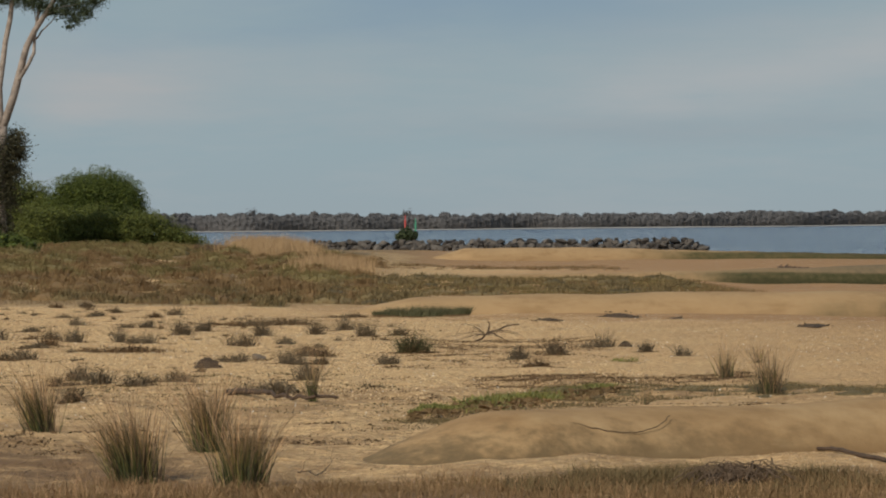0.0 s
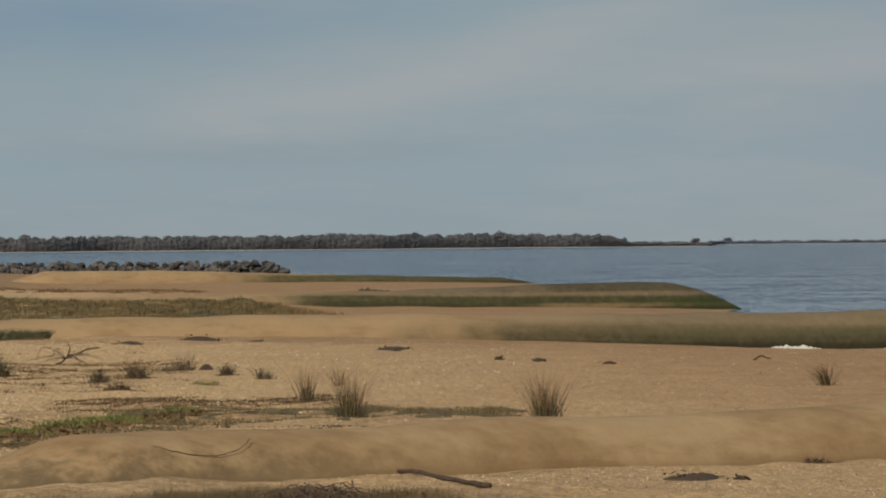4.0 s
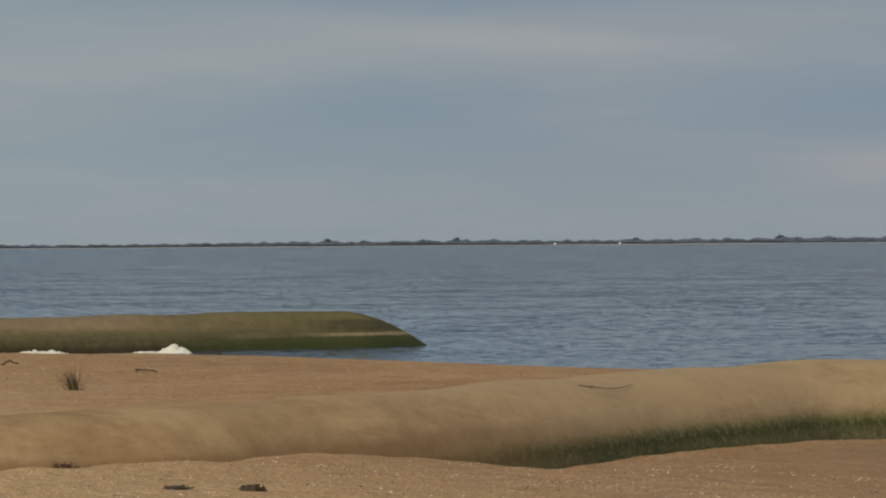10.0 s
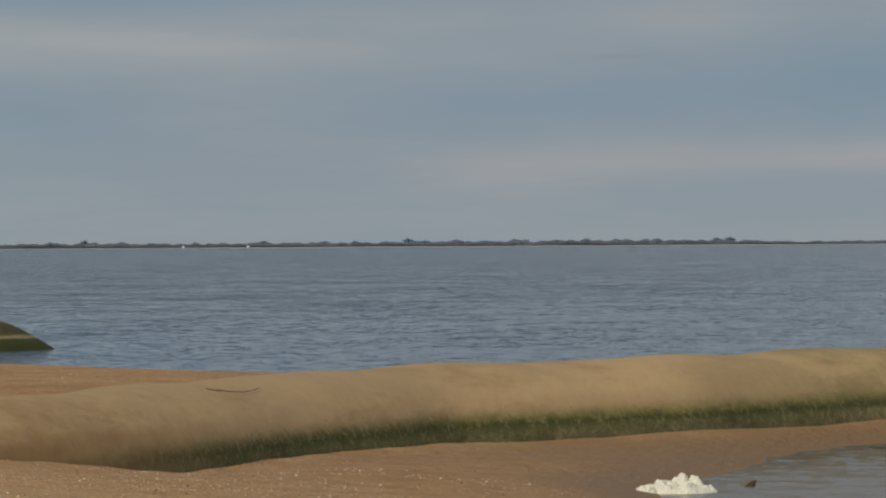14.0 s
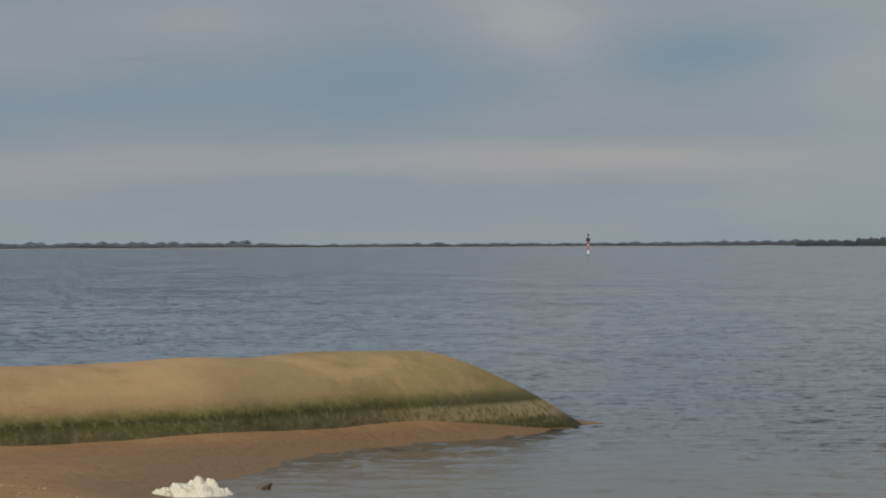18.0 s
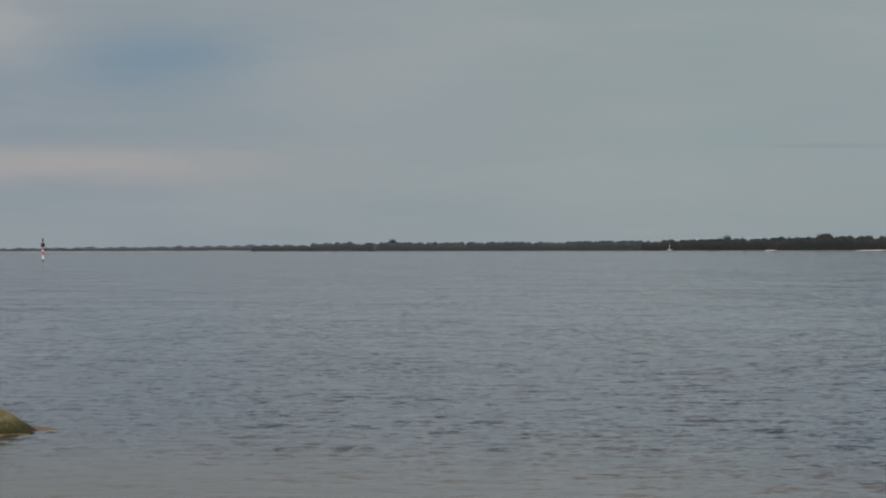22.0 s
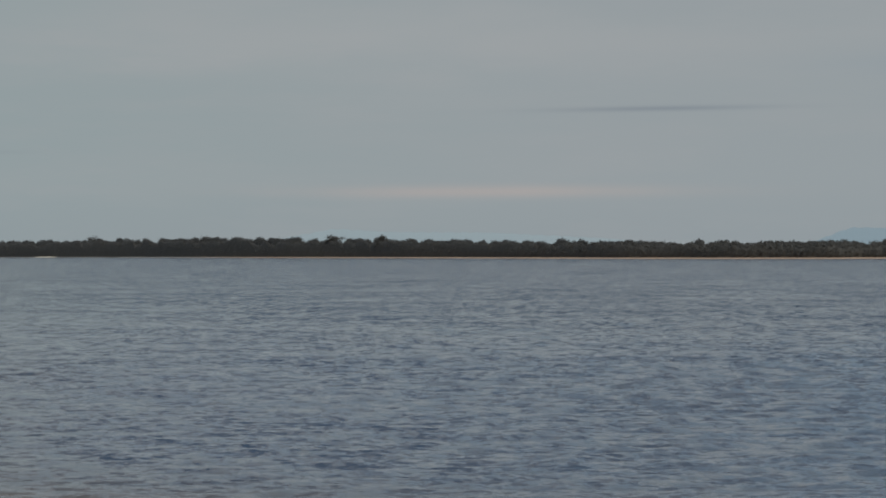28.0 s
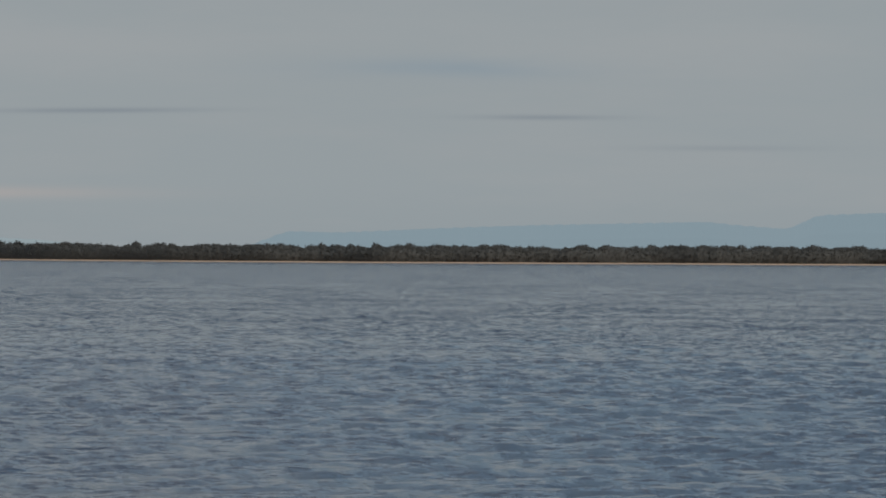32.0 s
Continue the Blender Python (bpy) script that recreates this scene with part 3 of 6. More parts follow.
def grid_faces(nu, nv, wrap=False):
    i, j = np.meshgrid(np.arange(nu - 1), np.arange(nv if wrap else nv - 1), indexing="ij")
    a, b = i * nv + j, i * nv + (j + 1) % nv
    return np.stack([a, b, b + nv, a + nv], -1).reshape(-1, 4)


def blades(base, height, width, lean, rng, curl=1.8):
    """Tapered, bent blades: base (n, 3), and a height, width and lean (in shares of the height) for each."""
    n = len(base)
    way = rng.uniform(0, 2 * np.pi, n)
    return bent(base, height, width, np.stack([np.cos(way), np.sin(way)], 1) * lean[:, None], rng, curl)


def bent(base, height, width, lean, rng, curl=1.8):
    n = len(base)
    side = rng.uniform(0, np.pi, n)
    s = np.stack([np.cos(side) * 0.5 + np.sign(np.cos(side)) * 0.5, np.sin(side) * 0.5, np.zeros(n)], 1) * width[:, None]
    out = np.zeros((n, 5, 3))
    for k, q in enumerate((0.0, 0.55, 1.0)):
        c = base.copy()
        c[:, :2] += lean * (height * q ** curl)[:, None]
        c[:, 2] += height * q * (1 - 0.12 * q * np.hypot(lean[:, 0], lean[:, 1]))
        if k < 2:
            out[:, 2 * k], out[:, 2 * k + 1] = c - s * (0.5 - 0.15 * k), c + s * (0.5 - 0.15 * k)
        else:
            out[:, 4] = c
    o = np.arange(n)[:, None] * 5
    faces = np.concatenate([o + np.array([0, 1, 3]), o + np.array([0, 3, 2]), o + np.array([2, 3, 4])], 0)
    return out.reshape(-1, 3), faces


def leaves(centre, size, rng, flat=0.0):
    """Small folded leaves, one at each centre."""
    n = len(centre)
    u = rng.normal(size=(n, 3))
    u[:, 2] *= 1 - flat
    u /= np.linalg.norm(u, axis=1)[:, None]
    w = rng.normal(size=(n, 3))
    w -= (w * u).sum(1)[:, None] * u
    w /= np.linalg.norm(w, axis=1)[:, None]
    k = np.cross(u, w)
    s = (np.broadcast_to(size, n) * rng.uniform(0.6, 1.4, n))[:, None]
    v = np.stack([centre - u * s, centre + w * s * 0.5 + k * s * 0.15, centre + u * s, centre - w * s * 0.5 + k * s * 0.15], 1)
    o = np.arange(n)[:, None] * 4
    return v.reshape(-1, 3), np.concatenate([o + np.array([0, 1, 2]), o + np.array([0, 2, 3])], 0)


def clumps(centre, size, rng, flat=0.8):
    """Small uneven rounded tufts of foliage, one at each centre."""
    n = len(centre)
    o = np.array([[1, 0, 0], [0, 1, 0], [-1, 0, 0], [0, -1, 0], [0, 0, 1], [0, 0, -1]], float)
    s = np.broadcast_to(size, n)[:, None, None] * rng.uniform(0.55, 1.25, (n, 6, 1))
    v = centre[:, None] + o[None] * s * np.array([1, 1, flat]) + rng.normal(size=(n, 6, 3)) * s * 0.22
    f = np.array([[0, 1, 4], [1, 2, 4], [2, 3, 4], [3, 0, 4], [1, 0, 5], [2, 1, 5], [3, 2, 5], [0, 3, 5]])
    return v.reshape(-1, 3), (np.arange(n)[:, None, None] * 6 + f[None]).reshape(-1, 3)


def limb(points, radii, sides=7):
    """A tapered round limb through points."""
    p = np.array(points, float)
    t = np.gradient(p, axis=0)
    t /= np.linalg.norm(t, axis=1)[:, None]
    ref = np.array([0.31, 0.83, 0.46])
    a = np.cross(t, ref)
    a /= np.linalg.norm(a, axis=1)[:, None]
    b = np.cross(t, a)
    ang = np.arange(sides) * 2 * np.pi / sides
    v = p[:, None] + np.array(radii)[:, None, None] * (np.cos(ang)[None, :, None] * a[:, None] + np.sin(ang)[None, :, None] * b[:, None])
    faces = grid_faces(len(p), sides, True).tolist()
    faces += [list(range(sides))[::-1], list(range((len(p) - 1) * sides, len(p) * sides))]
    return v.reshape(-1, 3).tolist(), faces


def joined(pieces):
    verts, faces = [], []
    for v, f in pieces:
        o = len(verts)
        verts.extend(v.tolist() if isinstance(v, np.ndarray) else v)
        faces.extend([[i + o for i in q] for q in (f.tolist() if isinstance(f, np.ndarray) else f)])
    return verts, faces


def crooked(a, b, n, wander, rng):
    """Points of an uneven line from a to b."""
    a, b = np.array(a, float), np.array(b, float)
    q = np.linspace(0, 1, n)[:, None]
    j = rng.normal(size=(n, 3)) * wander
    j[0] = j[-1] = 0
    return a + (b - a) * q + j


def smooth(a, b, x):
    q = np.clip((x - a) / (b - a), 0, 1)
    return q * q * (3 - 2 * q)


SHORE_Y = [-3000, 20, 44, 49, 52, 60, 64, 67.5, 72, 85, 102, 110, 122, 130, 136, 160, 195, 205, 216, 345, 354, 420, 480, 506, 530, 600, 900, 1500, 9000]
SHORE_X = [22, 19.5, 20.6, 22.0, 22.8, 29.8, 35.0, 38.2, 36, 34, 33, 27.5, 23.5, 22, 27, 30, 33, 35, 34, 42, 40, 34, 30, 24, -18, -42, -80, -160, -1200]
FAR_AZ = np.arange(-180, 180.01, 0.05)
FAR_D = np.interp(FAR_AZ, [-180, -30, -6, 0, 4, 8.4, 9.38, 9.46, 30, 33, 36, 40, 44, 47, 49, 51, 54, 62, 90, 180], [2600, 2600, 2560, 2600, 2680, 2820, 2850, 4250, 4250, 3700, 3200, 2800, 2150, 1760, 1590, 1500, 1450, 1450, 1500, 2600])
for _ in range(40):
    FAR_D = np.where((FAR_AZ > 34) & (FAR_AZ < 80), np.convolve(np.pad(FAR_D, 14, "edge"), np.ones(29) / 29, "valid"), FAR_D)


def wob(x, y, size, seed):
    """A smooth unevenness between -1 and 1."""
    s = 0
    for i in range(4):
        a = seed * 1.7 + i * 1.31
        s = s + np.sin((x * math.cos(a) + y * math.sin(a)) * (1 + 0.37 * i) * 6.283 / size + seed * 3.1 + i * 2.2)
    return s / 4


def rough_ground(x, y, size, seed):
    """Irregular lumps between -1 and 1, of about the given size."""
    u, v = x / size + seed * 17.3, y / size + seed * 9.1
    i, j = np.floor(u), np.floor(v)
    f, g = u - i, v - j
    f, g = f * f * (3 - 2 * f), g * g * (3 - 2 * g)

    def h(a, b):
        q = np.sin(a * 127.1 + b * 311.7) * 43758.5453
        return 2 * (q - np.floor(q)) - 1

    return (h(i, j) * (1 - f) + h(i + 1, j) * f) * (1 - g) + (h(i, j + 1) * (1 - f) + h(i + 1, j + 1) * f) * g


def ground_z(x, y):
    """Height of the land and of the bed under the water."""
    x, y = np.asarray(x, float), np.asarray(y, float)
    d, az = np.hypot(x, y), np.degrees(np.arctan2(x, y))
    s = np.interp(y, SHORE_Y, SHORE_X) - x + 0.35 * wob(x, y, 9, 1) * smooth(44, 60, d)
    k = smooth(72, 118, y)
    high, run = 1.02 - 0.14 * k - 0.5 * smooth(345, 430, y), 5.5 + 7.5 * k
    z = np.where(s > 0, high * (1 - np.exp(-np.maximum(s, 0) / run)), np.maximum(0.09 * s, -2.5))
    low = 0.42 * smooth(9, 15, x) * smooth(140, 175, y) + 0.58 * smooth(-8, 4, x) * smooth(15, 9, x) * smooth(225, 290, y) + 0.16 * smooth(4, 15, x) * smooth(225, 290, y)
    z = np.where(s > 0, z * (1 - low), z)
    inland = smooth(3, 14, s)
    z = z + inland * (0.035 * wob(x, y, 7, 2) + 0.03 * wob(x, y, 23, 3) + 0.022 * wob(x, y, 1.9, 6) * smooth(160, 90, d))
    worn = smooth(6.5, 3.5, x) * smooth(66, 58, y)
    z = z + smooth(0.5, 4, s) * smooth(150, 115, y) * (0.012 + 0.020 * worn + 0.010 * smooth(16, 6, x)) * (rough_ground(x, y, 1.5, 1) + 0.7 * rough_ground(x, y, 0.7, 2) + 0.45 * rough_ground(x, y, 0.34, 3))
    z = z + inland * smooth(440, 345, y) * (0.75 * smooth(-2, -26, x) * smooth(100, 190, y) + 0.2 * smooth(6, -10, x) * smooth(150, 260, y))
    hummock = smooth(4, -8, x) * smooth(118, 150, y) * smooth(420, 330, y)
    z = z + inland * hummock * (0.16 * wob(x, y, 15, 8) + 0.11 * wob(x, y, 6.5, 9)) + inland * 0.5 * smooth(36, 8, d)
    # the sand is scoured low along the seaward half of the first groyne
    ahead = np.interp(x, [-3, 4, 10, 14, 18, 22, 27, 32, 38], [39, 44, 47.5, 51.3, 56, 59.8, 62.2, 65, 67.3]) - y
    z = z - (0.13 + 0.19 * smooth(28, 23, x)) * smooth(12, 16.5, x) * smooth(35, 30, x) * smooth(7.5, 2.5, ahead) * smooth(-4, -1, ahead)
    far = d - np.interp(az, FAR_AZ, FAR_D) - 14 * wob(az, az * 0, 3.1, 5)
    shore = np.clip(far * 0.02, -2.5, 1.6)
    return np.where(d > 1100, np.maximum(shore, z), z)

# ---- land and water ----
def polar_sheet(az, d, height):
    a, r = np.meshgrid(np.radians(az), d, indexing="ij")
    x, y = r * np.sin(a) + 0.6 * np.exp(-r / 4), r * np.cos(a) + 0.4 * np.exp(-r / 4)
    return np.stack([x, y, height(x, y)], -1).reshape(-1, 3), grid_faces(len(az), len(d))[:, ::-1]


_az = np.concatenate([np.arange(-180, -9, 6.0), np.arange(-7, 26, 0.09), np.arange(26, 62, 0.25), np.arange(62, 180, 7.0), [180.0]])
_d = np.concatenate([[0.001, 3, 8, 15, 22, 28], np.geomspace(32, 125, 520), np.geomspace(126, 240, 70), np.geomspace(245, 1100, 50), np.geomspace(1150, 2400, 45), np.geomspace(2500, 5200, 20), [7000, 9000]])
_v, _f = polar_sheet(_az, _d, ground_z)
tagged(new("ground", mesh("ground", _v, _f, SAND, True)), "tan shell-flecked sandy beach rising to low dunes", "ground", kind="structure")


def ripples(x, y):
    """Short wind waves; the shortest ones die away where the sheet grows coarse."""
    rng = np.random.default_rng(5)
    d = np.hypot(x, y)
    z = np.zeros_like(x)
    for i in range(30):
        size = 0.45 * 1.058 ** i * rng.uniform(0.85, 1.15)
        way = radians(52) + rng.normal() * 0.75
        k = 2 * np.pi / size
        amp = 0.0046 * size ** 0.8
        fade = np.clip(2.2 - 4.5 * (d * 0.0015) / size, 0, 1)
        z += amp * fade * np.sin(k * (x * math.cos(way) + y * math.sin(way)) + rng.uniform(0, 6.28) + 0.9 * np.sin(x * 0.31 / size + i) * np.cos(y * 0.27 / size - i))
    gust = 0.68 + 0.45 * wob(x, y, 17, 7) * wob(x, y, 6, 4) + 0.8 * smooth(-5, 40, x - 0.82 * y)
    shelter = 0.35 + 0.65 * smooth(20, 45, x - 0.25 * np.abs(y - 60))
    return z * gust * shelter * smooth(700, 350, d) * smooth(30, 44, d)


_az = np.concatenate([np.arange(-180, -4, 4.0), np.arange(-3, 10, 0.25), np.arange(10, 61, 0.095), np.arange(62, 180, 4.0), [180.0]])
_d = np.concatenate([[0.001, 20, 40], np.geomspace(44, 130, 250), np.geomspace(130.5, 700, 220), np.geomspace(715, 9000, 40)])
_v, _f = polar_sheet(_az, _d, ripples)
tagged(new("water", mesh("water", _v, _f, WATER, True)), "calm grey-blue bay water with small wind ripples", "water", kind="structure")


# ---- geotextile groynes ----
def groyne(label, xs, ys, crest, width, start, end, weed_from, weed_n, weed_h, foot=-0.35, seed=0, shoulder=1.6):
    """A long sand-filled tube, half sunk in the beach, through the points xs, ys, with its crest heights."""
    n, sides = 190, 26
    q = np.linspace(0, 1, len(xs))
    # even steps along a smoothed line
    fine = np.linspace(0, 1, 400)
    px, py, pz = (np.interp(fine, q, v) for v in (xs, ys, crest))
    for _ in range(25):
        for v in (px, py, pz):
            v[1:-1] = 0.25 * v[:-2] + 0.5 * v[1:-1] + 0.25 * v[2:]
    run = np.concatenate([[0], np.cumsum(np.hypot(np.diff(px), np.diff(py)))])
    ends = 0.5 - 0.5 * np.cos(np.linspace(0, np.pi, n))
    s = run[-1] * (0.25 * ends + 0.75 * np.linspace(0, 1, n))
    x, y, top = (np.interp(s, run, v) for v in (px, py, pz))
    tx, ty = np.gradient(x), np.gradient(y)
    k = np.hypot(tx, ty)
    nx, ny = ty / k, -tx / k
    e = np.minimum(np.clip(s / start, 0.001, 1) ** 0.55, 1 - (1 - np.clip((run[-1] - s) / end, 0.001, 1)) ** shoulder)
    a = np.linspace(0, np.pi, sides)
    c = np.sign(np.cos(a)) * np.abs(np.cos(a)) ** 0.85
    h = np.sin(a) ** 0.8
    wide = width * (0.35 + 0.65 * e) * (1 + 0.022 * np.sin(s * 0.55 + seed) + 0.010 * np.sin(s * 1.7 + seed))
    rise = (top - foot) * e * (1 + 0.012 * np.sin(s * 1.3 + seed * 2))
    v = np.zeros((n, sides, 3))
    v[..., 0] = x[:, None] + nx[:, None] * wide[:, None] * c
    v[..., 1] = y[:, None] + ny[:, None] * wide[:, None] * c
    v[..., 2] = foot + rise[:, None] * h
    v[..., 2] += 0.010 * np.sin(s[:, None] * 2.1 + 4 * a[None] + seed) * h * e[:, None]
    root = tagged(new("geotextile_groyne"), label, "groyne", "groynes along the beach")
    part("tube", mesh("tube", v.reshape(-1, 3), grid_faces(n, sides), TUBE, True), root)
    # ragged weed hanging on the seaward half of the face
    rng = np.random.default_rng(seed + 90)
    i = rng.integers(int(n * weed_from), int(n * 0.84), weed_n)
    up = 0.06 + 0.56 * rng.beta(1.5, 2.0, weed_n)
    j = np.argmin(np.abs((v[i, :13, 2]) - up[:, None]), axis=1)
    mix = rng.random((weed_n, 1))
    foot_p = v[i, j] * mix + v[i, np.minimum(j + 1, 12)] * (1 - mix) + np.stack([nx[i] * 0.015, ny[i] * 0.015, np.zeros(weed_n)], 1) + rng.normal(size=(weed_n, 3)) * np.array([0.06, 0.02, 0.02])
    drop = np.stack([nx[i], ny[i]], 1) * rng.uniform(0.2, 0.7, weed_n)[:, None] + rng.normal(size=(weed_n, 2)) * 0.25
    bv, bf = bent(foot_p, rng.uniform(0.010, 0.032, weed_n) * weed_h, rng.uniform(0.010, 0.024, weed_n) * weed_h, drop, rng)
    tagged(part("weed_fringe", mesh("weed_fringe", bv, bf, WEED), root, "ragged dark green weed"), kind="stuff")
    return root


groyne("long sand-coloured geotextile tube groyne with dark green weed", [-2.5, 0.6, 4.3, 9.8, 14, 18, 22, 27.2, 31.6, 34.5, 38.3], [39.4, 42.2, 44.2, 47.4, 51.3, 56, 59.8, 62.2, 64.9, 66.2, 67.5],
       [1.36, 1.42, 1.42, 1.42, 1.42, 1.43, 1.45, 1.45, 1.46, 1.44, 1.40], 1.45, 4.0, 4.9, 0.47, 4200, 0.85, seed=1, shoulder=1.4)
groyne("sand-coloured geotextile tube groyne with olive weed, half in water", [-5.2, 0, 8, 16, 24, 30, 37.2], [121.2, 122.5, 124.3, 126.2, 128.3, 129.8, 131.5],
       [1.2, 1.22, 1.25, 1.15, 1.10, 1.15, 1.17], 1.6, 4.5, 3.6, 0.55, 900, 1.2, seed=2)
groyne("weathered geotextile tube groyne with green weed at its tip", [-10, 0, 10, 18, 27, 31, 35.4], [193, 195.2, 197.5, 199.2, 201.2, 202.1, 203],
       [0.85, 0.95, 1.0, 1.12, 1.38, 1.36, 1.28], 1.7, 5, 4.6, 0.6, 400, 1.4, seed=3)
groyne("far geotextile tube groyne sloping down into the water", [-3, 2.7, 12, 21, 30, 38, 44], [336.4, 338, 340.6, 343.3, 346, 348.3, 350],
       [1.2, 1.40, 1.34, 1.0, 0.72, 0.5, 0.34], 1.8, 5, 5, 0.6, 300, 2.0, seed=4)

# ---- far shores ----
def wood_line(name, label, az0, az1, tall, material, seed, back=4.0, layers=2, crown=4.0, tufts=3.0, tuft=0.45, trunk=None, lump=1.0):
    """A belt of scrub or trees along a far shore: overlapping crowns grown into one canopy, leafy tufts on it, and pale trunks where seen."""
    rng = np.random.default_rng(seed)
    az = np.arange(az0, az1, 0.026 if lump == 1 else 0.010)
    shore = np.interp(az, FAR_AZ, FAR_D) + 14 * wob(az, az * 0, 3.1, 5)
    s = np.concatenate([[0], np.cumsum(np.radians(np.diff(az)) * shore[1:])])
    back = np.interp(az, [40, 46], back) if isinstance(back, tuple) else back
    high = np.array([tall(q) for q in az])
    pieces, mids = [], []
    for layer in range(layers):
        top = np.full(len(s), 0.55)
        for c in np.arange(0, s[-1], crown * 0.28):
            c += rng.normal() * crown * 0.3
            r, f = crown * rng.uniform(0.3, 0.85), rng.uniform(0.66, 1.0) * (1.1 if rng.random() < 0.06 else 1.0)
            m = np.abs(s - c) < r
            top[m] = np.maximum(top[m], f * (0.62 + 0.38 * np.sqrt(1 - ((s[m] - c) / r) ** 2)))
        h = high * top * (0.8 + 0.2 * (layer + 1) / layers)
        rows = []
        for u, dep in ((0.0, 0.6), (0.15, 0.0), (0.3, -0.4), (0.45, -0.6), (0.6, -0.6), (0.72, -0.3), (0.83, 0.3), (0.92, 1.2), (1.0, 2.6), (0.94, 6.0), (0.5, 9.0)):
            d = shore + back + layer * 7.0 + dep + lump * 1.5 * wob(s, u * h * 1.3 + layer * 50, 3.4, seed) + (0.9 if lump == 1 else 0.12) * wob(s, u * h * 1.3, 1.5, seed + 1)
            x, y = d * np.sin(np.radians(az)), d * np.cos(np.radians(az))
            rows.append(np.stack([x, y, np.maximum(ground_z(x, y), 0) - 0.1 + u * h + 0.12 * wob(s, u * h, 1.1, seed) * u], -1))
        v = np.stack(rows, 1)
        pieces.append((v.reshape(-1, 3), grid_faces(len(az), 11)))
        k = int(tufts * s[-1])
        i, j = rng.integers(0, len(az), k), rng.choice(np.arange(2, 10), k, p=[0.10, 0.11, 0.12, 0.13, 0.14, 0.15, 0.17, 0.08] if lump == 1 else [0.06, 0.07, 0.08, 0.10, 0.14, 0.18, 0.25, 0.12])
        mids.append(v[i, j] + rng.normal(size=(k, 3)) * np.array([0.35, 0.35, 0.22]))
    ob = tagged(new(name, mesh(name, *joined(pieces), material, True)), label, "woods", kind="stuff")
    tagged(part("leafy_tufts", mesh("leafy_tufts", *clumps(np.concatenate(mids), tuft, rng, 0.6), material, True), ob), kind="stuff")
    if trunk:
        k = int(s[-1] * 0.45)
        i = rng.integers(0, len(az), k)
        base = pieces[0][0].reshape(len(az), 11, 3)[i, 2] * np.array([0.9988, 0.9988, 0]) + np.array([0, 0, 0.2])
        tv, tf = blades(base, high[i] * rng.uniform(0.3, 0.62, k), np.full(k, 0.24), rng.uniform(0, 0.12, k), rng)
        tagged(part("trunk_growth", mesh("trunk_growth", tv, tf, trunk), ob, "pale bare trunks"), kind="stuff")
    return ob


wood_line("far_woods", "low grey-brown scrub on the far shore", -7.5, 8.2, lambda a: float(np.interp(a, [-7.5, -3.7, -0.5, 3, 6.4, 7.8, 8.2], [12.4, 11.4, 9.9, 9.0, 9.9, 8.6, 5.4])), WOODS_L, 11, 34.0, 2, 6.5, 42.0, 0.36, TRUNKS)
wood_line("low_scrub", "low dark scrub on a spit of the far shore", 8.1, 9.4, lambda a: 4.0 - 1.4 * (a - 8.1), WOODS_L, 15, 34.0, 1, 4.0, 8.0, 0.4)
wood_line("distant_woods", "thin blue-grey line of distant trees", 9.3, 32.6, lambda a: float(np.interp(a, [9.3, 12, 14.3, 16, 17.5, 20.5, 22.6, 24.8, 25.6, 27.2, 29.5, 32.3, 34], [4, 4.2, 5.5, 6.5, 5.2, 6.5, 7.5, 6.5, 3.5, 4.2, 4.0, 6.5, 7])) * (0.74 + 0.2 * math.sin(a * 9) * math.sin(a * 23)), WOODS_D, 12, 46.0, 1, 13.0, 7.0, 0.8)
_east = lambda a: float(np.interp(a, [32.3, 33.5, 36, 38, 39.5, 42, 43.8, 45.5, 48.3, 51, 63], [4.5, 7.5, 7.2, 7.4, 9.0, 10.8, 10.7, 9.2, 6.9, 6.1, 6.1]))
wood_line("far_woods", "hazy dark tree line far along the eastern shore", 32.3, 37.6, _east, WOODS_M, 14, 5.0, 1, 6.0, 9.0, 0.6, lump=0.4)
wood_line("far_woods", "dark green tree line along the far shore", 37.3, 61.5, _east, WOODS_R, 13, (6.0, 20.0), 2, 5.5, 26.0, 0.36, lump=0.4)


def far_tree(az, tall, wide, umbrella, seed, material, back=20.0):
    """A tree that stands out over a far wood."""
    rng = np.random.default_rng(seed)
    d = float(np.interp(az, FAR_AZ, FAR_D)) + 14 * float(wob(az, 0.0, 3.1, 5)) + back
    x, y = place(az, d)
    z = float(ground_z(x, y)) - 0.1
    root = tagged(new("tree"), "tall spreading gum tree above the far tree line", "tree", "tall trees on the far shores")
    root.location = (x, y, z)
    pieces = [limb(crooked((0, 0, 0), (0, 0, tall * 0.8), 6, 0.15, rng), np.linspace(0.42, 0.2, 6))]
    for k in range(5):
        a = k * 1.26 + rng.uniform(0, 0.6)
        pieces.append(limb(crooked((0, 0, tall * (0.45 + 0.06 * k)), (wide * 0.7 * math.cos(a), wide * 0.7 * math.sin(a), tall * rng.uniform(0.8, 0.95)), 5, 0.2, rng), np.linspace(0.2, 0.07, 5)))
    part("trunk", mesh("trunk", *joined(pieces), TRUNKS), root)
    cs = []
    for k in range(12):
        a, r = rng.uniform(0, 6.28), wide * math.sqrt(rng.uniform(0, 0.8))
        c = np.array([r * math.cos(a), r * math.sin(a), tall * (rng.uniform(0.70, 0.97) - (0.1 if umbrella else 0.25) * r / wide)])
        q = rng.normal(size=(26, 3)) * np.array([wide * 0.24, wide * 0.24, tall * (0.05 if umbrella else 0.09)])
        cs.append(c + q)
    part("crown", mesh("crown", *clumps(np.concatenate(cs), 0.44, rng), material, True), root)


